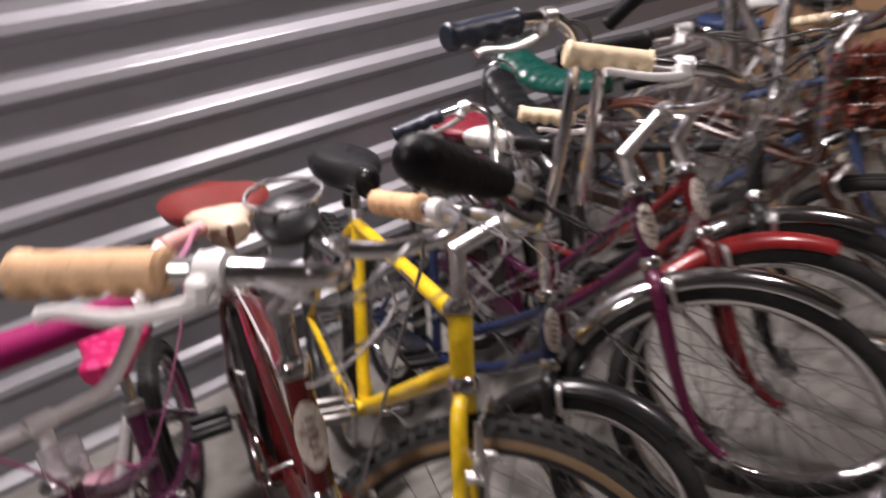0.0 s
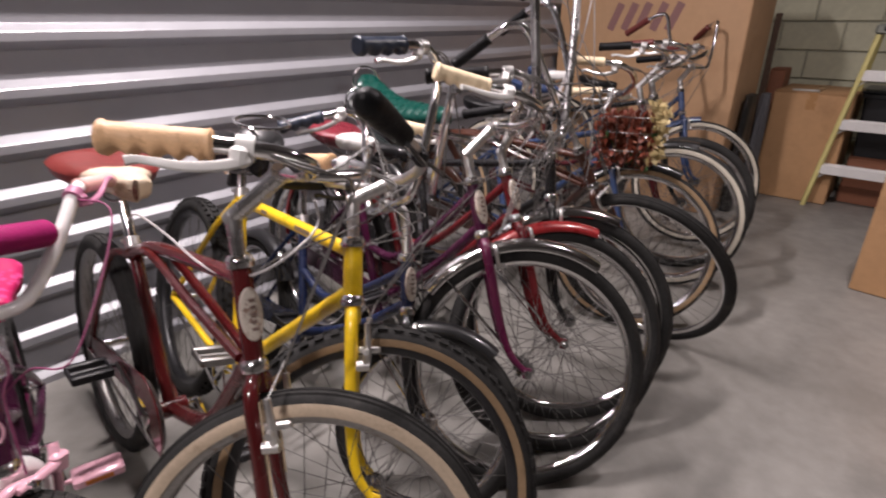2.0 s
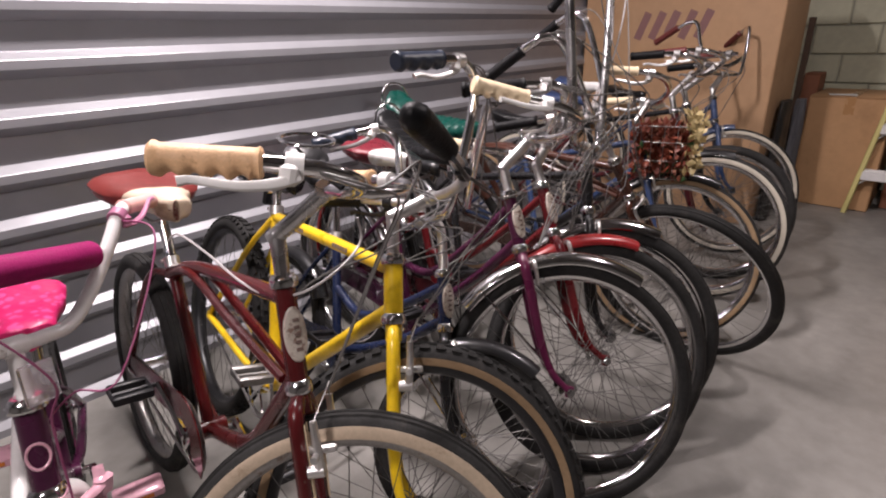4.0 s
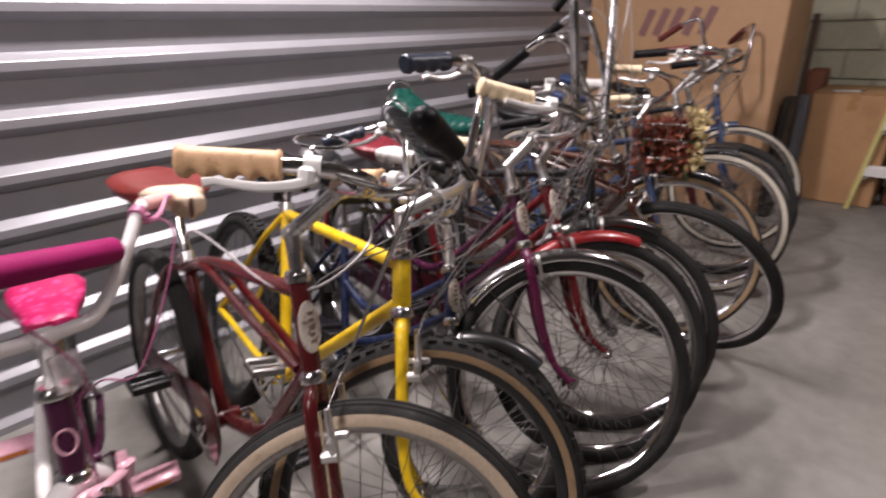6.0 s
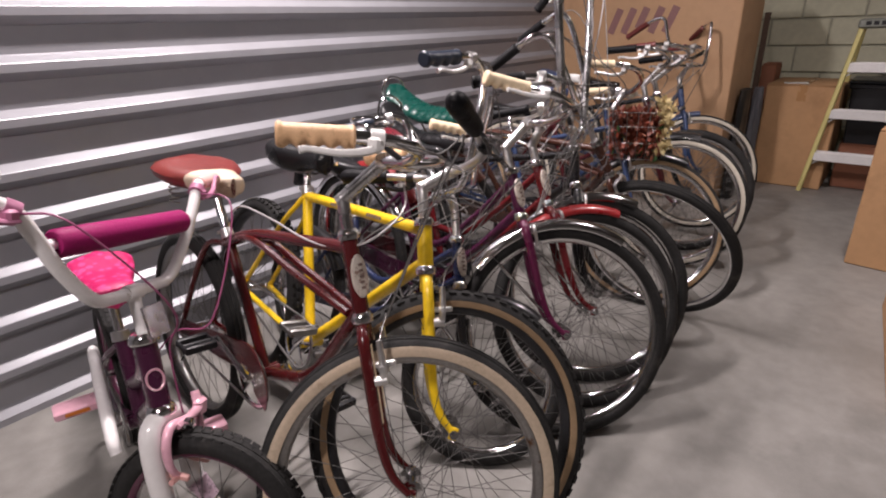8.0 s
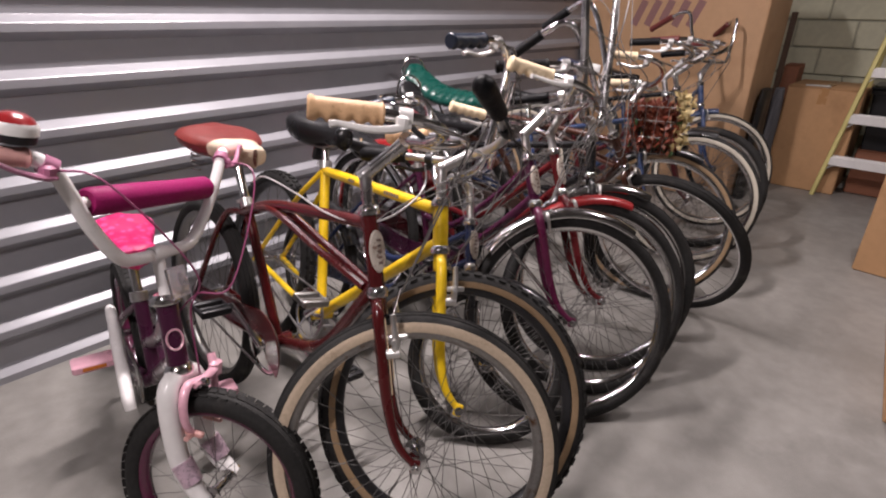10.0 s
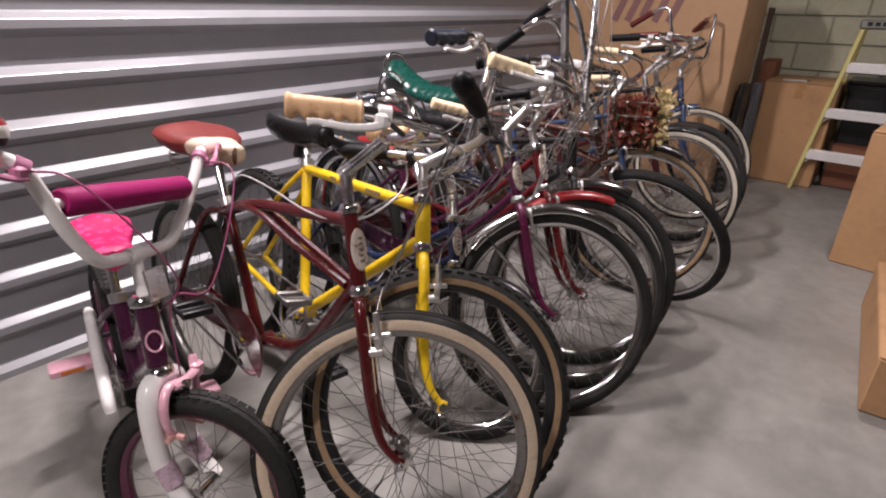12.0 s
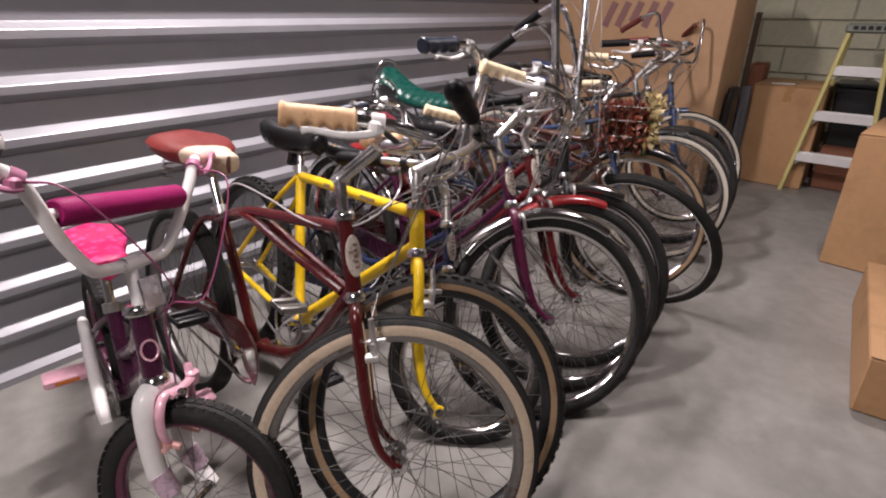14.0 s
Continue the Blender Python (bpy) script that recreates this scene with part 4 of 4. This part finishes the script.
arm.tube(smooth_line([fz + (0, 0.062, 0), fz + (0, 0.058, 0) - K["up"] * 0.045, fz + (0, 0.038, 0) - K["up"] * 0.096], 14), [0.0095, 0.009, 0.007], 10, flat=0.8)
part("brake_arm", arm, M["pale_pink"], K["fork"])
for s in (-1, 1):
    o = fz + (0, s * 0.034, 0) - K["up"] * 0.100
    part("brake_pad", Geo().box(o, (0.046, 0.012, 0.014), None, 0.003).tube([o, o + (0, s * 0.026, 0)], 0.006, 8), M["flesh_grip"], K["fork"])
part("brake_bolt", Geo().lathe([(0, 0.004), (0, 0.010), (0.012, 0.010), (0.014, 0.006)], fz + K["fwd"] * 0.018, K["fwd"], 10), M["chrome"], K["fork"])
part("chain_guard", Geo().tube(smooth_line([(0.02, -0.058, 0.335), (0.10, -0.060, 0.365), (0.25, -0.070, 0.325), (0.40, -0.080, 0.272), (0.43, -0.080, 0.240)], 20), [0.012, 0.019, 0.021, 0.020, 0.016], 12, flat=0.8), M["white"], kid)
c = K["clamp"]
cb = part("crossbar", Geo().tube([c + (-0.012, -0.188, 0.124), c + (-0.012, 0.188, 0.124)], 0.010, 10), M["white"], kid, at=K["SB"])
part("bar_pad", Geo().lathe([(-0.160, 0.011), (-0.161, 0.021), (-0.155, 0.0255), (-0.05, 0.0262), (0.04, 0.0252), (0.153, 0.0258), (0.160, 0.022), (0.158, 0.011)], c + (-0.012, 0.0, 0.124), (0, 1, 0), 24), M["magenta_foam"], cb, "magenta foam bar pad")
bell_at = c + (-0.045, -0.258, 0.236)
bell = part("bell", Geo().lathe([(-0.014, 0.022), (-0.012, 0.030), (0.0, 0.032), (0.002, 0.030)], bell_at, (0.1, 0.0, 1), 20), M["black_plastic"], kid, "bell with red and white dome", at=K["SB"])
part("bell_band", Geo().lathe([(0.001, 0.033), (0.012, 0.033), (0.019, 0.0295), (0.019, 0.02), (0.001, 0.02)], bell_at, (0.1, 0.0, 1), 20, True), M["white_plastic"], bell)
part("bell_dome", Geo().lathe([(0.0192, 0.029), (0.027, 0.023), (0.032, 0.013), (0.034, 0.002)], bell_at, (0.1, 0.0, 1), 20), M["bright_red"], bell)
g = Geo().box(K["ht"] + K["up"] * 0.035 + K["fwd"] * 0.038, (0.006, 0.058, 0.066), Matrix.Rotation(radians(-20), 3, "Y"), 0.004)
part("front_reflector_plate", g, M["clear_plate"], kid, "clear plastic front plate", at=K["SB"])

for s in (-1, 1):
    y = 0.5 * 0.052 + 0.016
    a = K["F"] - 0.045 * K["fwd"] + K["up"] * 0.10 + (0, s * (y + 0.006), 0)
    e = K["F"] + (0, s * 0.053, 0)
    part("fork_sticker", Geo().tube([a * 0.92 + e * 0.08, a * 0.7 + e * 0.3, a * 0.45 + e * 0.55], [0.0232, 0.0225, 0.0210], 12), M["glitter"], K["fork"], "pale glitter fork sticker")
c0 = K["hb"] * 0.55 + K["ht"] * 0.45 + K["fwd"] * 0.0225
ring = [c0 + K["up"] * (0.022 * math.cos(t)) + np.array((0, 0.016 * math.sin(t), 0)) - K["fwd"] * 0.004 * math.sin(t) ** 2 for t in np.linspace(0, 2 * math.pi, 20, endpoint=False)]
part("head_emblem", Geo().tube(ring, 0.0025, 6, closed=True), M["pale_pink"], kid)

cruiser, CS, C = bicycle("dark red cruiser bicycle with cork grips and tan-wall tyres", (1.211, -1.512), -45.3, heading=-93.4, lean=8.8, bar_turn=-12.3, R=0.322, bb_z=0.075, stay=0.030, seat_angle=59.5, post=0.82, wall="tan_wall", rear_wall="", pinstripe="cream", cables=4, w=0.052, rim="steel", frame="cruiser", color="red",
        base=1.025, head=72.4, bars="swept", rise=0.136, reach=0.100, stem_mat="satin", grip="cork", grip_r=0.0185, ridges=4, lever="white_plastic", seat_mat="saddle_red", seat_size=(0.270, 0.255), seat_crown=0.024, nose=0.085, tip_mat="saddle_tan", badge="badge", seat_h=0.880,
        head_h=0.175, cable_mat="pale_cable", crank_angle=156, brake="cantilever", guard="red")
bell_at = C["clamp"] + (-0.020, -0.052, 0.042)
bell = part("bell", Geo().lathe([(-0.012, 0.012), (-0.012, 0.030), (-0.004, 0.034), (0.004, 0.033), (0.010, 0.024), (0.013, 0.008)], bell_at, (0.3, -0.55, 1), 24).tube([C["clamp"] + (0.040, -0.046, 0.008), bell_at], 0.006, 8), M["black_steel"], cruiser, "dark round bell", at=C["SB"])
ring = [bell_at + np.array((0.040 * math.cos(t), 0.036 * math.sin(t) - 0.006, 0.026 + 0.012 * math.sin(t))) for t in np.linspace(0, 2 * math.pi, 24, endpoint=False)]
part("bell_ring", Geo().tube(ring, 0.0026, 6, closed=True).tube([bell_at, ring[18]], 0.0024, 6), M["chrome"], bell)
# a brake cable that sweeps from the handlebar round the head tube to the top tube
pts = [(1.40, -1.36, 0.90), (1.402, -1.36, 0.857), (1.343, -1.38, 0.834), (1.282, -1.36, 0.806), (1.256, -1.29, 0.786), (1.256, -1.18, 0.781), (1.258, -1.06, 0.799), (1.255, -0.93, 0.812), (1.250, -0.87, 0.785)]
part("brake_cable", Geo().tube(smooth_line(pts, 40), 0.0024, 6), M["white_cable"], cruiser, at=cruiser.matrix_world.inverted())
bicycle("yellow mountain bicycle with knobbly brown-wall tyres and black grips", (1.399, -1.466), -45.2, heading=-98.2, lean=17.4, bar_turn=19.9, bb_z=0.008, stay=0.015, post=0.936, knee_at=0.68, wall="amber_wall", rear_wall="", reflector=True, decal=True, w=0.053, rim="black_steel", knobs=0.0042, frame="diamond", color="yellow",
        base=1.092, head=70.5, head_h=0.120, bars="riser", rise=0.130, reach=0.080, bar_mat="alloy", grip="grip_black", grip_r=0.0235, round_grip=True, lever="black_steel", seat_mat="vinyl_black", seat_size=(0.275, 0.20), seat_thick=0.058, seat_crown=0.036, nose=0.065,
        seat_h=0.897, tube=0.0165, cable_mat="cable", cables=4, brake="cantilever", pedal_mat="steel")
bicycle("small navy blue bicycle with black fender and tall chrome handlebar", (1.681, -1.350), -56.3, heading=-94.0, lean=18.9, bar_turn=36.0, R=0.243, w=0.044, frame="loop", color="navy", fork="black", bars="ape", bar_scale=0.878,
        base=0.93, rise=0.135, reach=-0.056, head=69.6, head_h=0.141, seat_h=0.80, grip="navy_grip", grip_r=0.018, ridges=3, seat_mat="vinyl_black", seat_size=(0.24, 0.16), fender_span=(-62, 26), fender="black", rear_fender="black", badge="badge", cables=4, crank=0.14, guard="navy")
magenta_bike, MS, MB = bicycle("magenta bicycle with frame colour darkened as shade, chrome fenders and cream grips", (1.939, -1.471), -46.1, heading=-95.3, lean=5.9, bar_turn=17.2, R=0.33, w=0.042, frame="loop", color="shaded_magenta", fork="magenta", bars="porteur", rise=0.134, reach=0.090, head=67.7, head_h=0.144,
        grip="cream", grip_r=0.018, ridges=4, lever="white_plastic", seat_mat="saddle_maroon", seat_h=0.85, seat_size=(0.27, 0.2), tip_mat="white_plastic", fender_span=(-62, 24), fender="chrome", rear_fender="chrome", badge="badge", cables=5, cable_mat="pale_cable", guard="shaded_magenta")
post = Geo().tube(smooth_line([MB["ht"] + (-0.155, 0.0, -0.07), MB["ht"] + (-0.135, 0.006, 0.09), MB["ht"] + (-0.115, 0.012, 0.22)], 12), [0.011, 0.012, 0.0125], 12)
post.box(MB["ht"] + (-0.11, 0.012, 0.222), (0.05, 0.024, 0.014), None, 0.004)
part("accessory_post", post, M["chrome"], magenta_bike)
bicycle("ruby red bicycle with red fenders and low chrome handlebar", (2.124, -1.467), -38.7, heading=-91.5, lean=6.0, bar_turn=-20.0, R=0.33, w=0.042, frame="loop", color="ruby", bars="low", bar_scale=0.6, rise=0.110, reach=0.042, head=66.6,
        head_h=0.137, seat_mat="vinyl_black", seat_h=0.80, fender="bright_red", rear_fender="bright_red", fender_span=(-62, 10), cables=6, cable_mat="cable", badge="badge", guard="maroon")
black_bike, BS, BB = bicycle("black bicycle with black banana seat and very tall chrome handlebar", (2.242, -1.431), -52.6, heading=-96.5, lean=10.9, bar_turn=-26.2, R=0.33, w=0.045, frame="diamond", color="black", bars="ape", bar_scale=1.75, bar_mat="satin", rise=0.063, reach=-0.004, head=75.8,
        head_h=0.127, seat="banana", seat_mat="vinyl_black", sissy=0.02, seat_h=0.905, fender="chrome", fender_span=(-62, 14), rear_fender="black", cables=2, cable_mat="pale_cable", bar_r=0.0135, guard="black")
# long pale cables that hang in arcs from its tall handlebar
for pts in (((2.72, -1.17, 1.34), (2.66, -1.19, 1.20), (2.57, -1.20, 1.05), (2.43, -1.21, 0.93), (2.30, -1.19, 0.82)), ((2.58, -1.18, 1.33), (2.60, -1.19, 1.16), (2.55, -1.18, 1.00), (2.44, -1.16, 0.86), (2.32, -1.15, 0.78))):
    part("brake_cable", Geo().tube(smooth_line(pts, 28), 0.0025, 6), M["white_cable"], black_bike, at=black_bike.matrix_world.inverted())
bicycle("brown bicycle with ribbed green banana seat and chrome rims", (2.734, -1.468), -88.7, heading=-92.5, lean=-18.5, bar_turn=20.2, R=0.33, w=0.040, wall="", frame="cruiser", color="brown", bars="chopper", bar_scale=0.874, rise=0.191, reach=0.018, head_h=0.14, base=1.14, grip="grip_black",
        seat="banana", seat_mat="green_vinyl", sissy=0.03, seat_h=1.025, cables=3, cable_mat="pale_cable", kickstand=False, lever="", guard="brown", rear_fender="brown")
bicycle("blue bicycle with amber-wall tyres and cream grips", (2.94, -1.351), -64.6, heading=-90, lean=10.5, R=0.33, w=0.040, wall="amber_wall", frame="diamond", color="blue", bars="touring", rise=0.12, grip="cream", seat_mat="vinyl_black", seat_h=0.84, fender="black", fender_span=(-50, 20), cables=4, cable_mat="pale_cable")
bicycle("dark red bicycle with whitewall tyres and black grips", (3.383, -1.335), -76.6, heading=-92.7, lean=5.7, bar_turn=-7.6, R=0.33, w=0.045, wall="white_wall", frame="loop", color="maroon", bars="touring", rise=0.138, reach=0.100, head_h=0.168, grip="grip_black", fender="black", fender_span=(-50, 10), seat_mat="blue_vinyl", seat_h=0.88, cables=4, cable_mat="pale_cable")
bicycle("black bicycle with dark tyres and maroon grips", (3.62, -1.315), -66, heading=-93.5, lean=2, bar_turn=-22, R=0.33, w=0.045, wall="", frame="diamond", color="black", bars="touring", rise=0.135, reach=0.160, head_h=0.172, grip="maroon_grip", seat_mat="blue_vinyl", tip_mat="white_plastic", seat_h=0.93, cables=1)
bicycle("blue bicycle with blue fenders and whitewall tyres", (4.068, -1.232), -60.2, heading=-104, lean=9, bar_turn=-56, R=0.345, w=0.042, wall="white_wall", frame="loop", color="blue", bars="high", bar_scale=0.54, rise=0.11, reach=0.078, lever="", bar_r=0.0095, fender="blue", fender_span=(-66, -12), grip="maroon_grip", base=1.06, cables=0)

# ---------------------------------------------------------------- boxes, ladder and clutter at the back
big = carton("tall pale shipping carton with printed mark standing by the door", 0.56, 1.22, 1.52, pose(4.78, -0.634, 0), "card_pale")
for y0, z0, h0 in ((-0.44, 1.20, 0.17), (-0.535, 1.20, 0.17), (-0.63, 1.215, 0.14), (-0.725, 1.20, 0.17), (-0.82, 1.20, 0.17)):
    part("print", Geo().box((-0.2812, y0 + 0.634, z0), (0.001, 0.05, h0), Matrix.Rotation(radians(22), 3, "X")), M["print"], big)
wall_box = carton("brown cardboard box with taped top against the block wall", 0.55, 0.46, 0.733, pose(5.525, -1.545, 0))
part("paper_label", Geo().box((-0.19, 0.06, 0.7405), (0.10, 0.15, 0.0012), Matrix.Rotation(0.2, 3, "Z")), M["white_plastic"], wall_box, "white paper label")
carton("narrow reddish cardboard box behind the other boxes", 0.22, 0.10, 0.85, pose(5.67, -1.25, 0), "card_dark", tape=False)
carton("large brown cardboard box with side tape on the floor", 0.62, 0.80, 0.685, pose(4.128, -2.497, 0, 0, 0, -6))
carton("low worn cardboard box on the concrete floor", 0.87, 0.60, 0.215, pose(3.005, -2.581, 0, 0, 0, 4))

ladder = thing("step_ladder", "yellow fibreglass step ladder with white aluminium steps", "ladder")
LC, TILT_X = -1.91, 0.05
for s in (-1, 1):
    for name, x0, x1, w0, w1, dx, dy in (("rail", 5.19, 5.19 + TILT_X * 1.1, 0.25, 0.111, 0.055, 0.030), ("back_rail", 5.86, 5.42, 0.23, 0.11, 0.036, 0.026)):
        rings = [[(x + a * dx / 2, LC + s * hw + b * dy / 2, z) for a, b in ((-1, -0.7), (-0.8, -1), (0.8, -1), (1, -0.7), (1, 0.7), (0.8, 1), (-0.8, 1), (-1, 0.7))] for x, hw, z in ((x0, w0, 0.0), (x1, w1, 1.1))]
        part(name, Geo().loft(rings), M["fibreglass"], ladder)
for k, z in enumerate((0.280, 0.575, 0.880)):
    hw = 0.25 - 0.122 * z
    step = Geo().box((5.19 + TILT_X * z + 0.02, LC, z), (0.085, 2 * hw - 0.01, 0.012), None, 0.003)
    step.box((5.19 + TILT_X * z - 0.024, LC, z - 0.022), (0.006, 2 * hw - 0.006, 0.058), None, 0.002)
    for r in range(4):
        step.box((5.19 + TILT_X * z - 0.004 + 0.017 * r, LC, z + 0.0075), (0.005, 2 * hw - 0.02, 0.004))
    so = part("step", step, M["ladder_alu"], ladder)
    for s in (-1, 1):
        part("brace", Geo().tube([(5.19 + TILT_X * z, LC + s * (hw - 0.09), z - 0.01), (5.19 + TILT_X * (z - 0.09), LC + s * (hw + 0.008), z - 0.09)], 0.006, 6), M["ladder_alu"], so)
cap = part("top_cap", Geo().box((5.325, LC, 1.128), (0.24, 0.27, 0.06), None, 0.012), M["grey_plastic"], ladder, "grey plastic top cap")
for k in range(5):
    part("print", Geo().box((5.2045, LC + 0.08 - 0.04 * k, 1.131), (0.001, 0.028, 0.024)), M["black_plastic"], cap)
tote_box = carton("reddish brown carton on the floor behind the ladder", 0.34, 0.44, 0.32, pose(5.58, -2.04, 0), "card_dark", tape=False)
tote = thing("storage_tote", "black plastic storage tote stacked on a carton", "storage tote", pose(5.58, -2.04, 0.324))
rings = [[(x * k, y * k, z) for x, y in ((-0.16, -0.23), (0.16, -0.23), (0.17, -0.22), (0.17, 0.22), (0.16, 0.23), (-0.16, 0.23), (-0.17, 0.22), (-0.17, -0.22))] for k, z in ((0.88, 0.0), (1.0, 0.38), (1.06, 0.385), (1.06, 0.41), (0.97, 0.41), (0.86, 0.03))]
part("tub", Geo().loft(rings), M["black_plastic"], tote)
part("lid", Geo().box((0, 0, 0.425), (0.37, 0.50, 0.028), None, 0.01), M["tote_lid"], tote)


def sack(name, label, centre, size, material, seed):
    """A slumped bag with folds."""
    rings = []
    rnd = random.Random(seed)
    ph = [rnd.uniform(0, 6.28) for _ in range(6)]
    for i in range(15):
        u = i / 14
        r = math.sin(math.pi * min(0.94, 0.25 + 0.69 * u)) ** 0.18
        z = size[2] * u
        ring = []
        for k in range(28):
            a = 2 * math.pi * k / 28
            e = 1 + 0.10 * math.sin(3 * a + ph[0] + 4 * u) + 0.06 * math.sin(7 * a + ph[1] - 6 * u) + 0.03 * math.sin(13 * a + ph[2])
            ring.append((centre[0] + size[0] * r * e * math.cos(a), centre[1] + size[1] * r * e * math.sin(a), centre[2] + z))
        rings.append(ring)
    return solid(name, Geo().loft(rings), material, label, name.replace("_", " "))


sack("trash_bag", "black plastic bag slumped between the cartons", (4.75, -1.285, 0.0), (0.12, 0.034, 0.75), M["bag"], 3)
sack("cloth_sack", "grey folded cloth sack beside the cardboard box", (4.97, -1.325, 0.0), (0.07, 0.036, 0.74), M["grey_cloth"], 5)
board = Geo().box((5.10, -1.268, 0.61), (0.03, 0.034, 1.22), None, 0.003)
solid("dark_upright_strip", board, M["dark_brown"], "dark narrow strip standing upright behind the carton", "board", smooth=False)

# artificial flowers in a wire basket on the handlebar of one of the far bicycles
BK = (3.0, -1.245, 0.625)
bask = thing("flower_basket", "wire basket filled with red and yellow artificial flowers", "basket", pose(*BK, 0, 8, 20))
g = Geo()
for z, k in ((0.0, 0.82), (0.07, 0.90), (0.14, 0.96), (0.20, 1.0)):
    pts = [(0.100 * k * math.cos(a), 0.125 * k * math.sin(a), z) for a in np.linspace(0, 2 * math.pi, 24, endpoint=False)]
    g.tube(pts, 0.0017, 6, closed=True)
for k in range(16):
    a = 2 * math.pi * k / 16
    g.tube([(0.082 * math.cos(a), 0.1025 * math.sin(a), 0.0), (0.100 * math.cos(a), 0.125 * math.sin(a), 0.20)], 0.0013, 5)
part("wire_frame", g, M["steel"], bask)


def petals(n, box, size, seed):
    r = random.Random(seed)
    g = Geo()
    for _ in range(n):
        c = Vector((r.uniform(-1, 1) * box[0], r.uniform(-1, 1) * box[1], r.uniform(0, 1) * box[2])) + Vector(box[3])
        q = Euler((r.uniform(0, 6), r.uniform(0, 6), r.uniform(0, 6))).to_matrix()
        s = size * r.uniform(0.7, 1.3)
        vs = [c + q @ Vector(p) * s for p in ((0, 0, 0), (0.5, 0.35, 0.15), (1.0, 0.0, 0.3), (0.5, -0.35, 0.15), (0.5, 0, 0.0))]
        g.add(vs, [(0, 4, 1), (4, 2, 1), (0, 3, 4), (4, 3, 2)])
    return g


tagged(part("flower_filling", petals(900, (0.088, 0.105, 0.20, (0, 0.01, 0.01)), 0.030, 1), M["petal_red"], bask), kind="stuff")
tagged(part("flower_centre", petals(110, (0.085, 0.10, 0.20, (0, 0.0, 0.01)), 0.026, 7), M["petal_pink"], bask), kind="stuff")
tagged(part("flower_trim", petals(190, (0.06, 0.025, 0.20, (-0.03, -0.105, 0.05)), 0.034, 2), M["petal_yellow"], bask), kind="stuff")
tagged(part("leaf_filling", petals(70, (0.085, 0.10, 0.12, (0, 0.0, 0.0)), 0.034, 4), M["leaf"], bask), kind="stuff")

# ---------------------------------------------------------------- concrete blocks of the end wall
BLOCKS = {}
for half in (False, True):
    L = 0.198 if half else 0.396
    BLOCKS[half] = mesh_of("concrete_block", Geo().box((0, 0, 0), (0.02, L, 0.193), None, 0.006), M["block"])
for row in range(14):
    z = row * 0.203 + 0.0495
    y = -0.128 - (0.201 if row % 2 else 0.0)
    while y > -4.3:
        ob = new("concrete_block", BLOCKS[False])
        ob.parent = wall_east
        ob.location = (BACK_X + 0.006 + 0.002 * noise.noise((row * 3.1, y * 2, 0.5)), y - 0.2, z)
        y -= 0.406
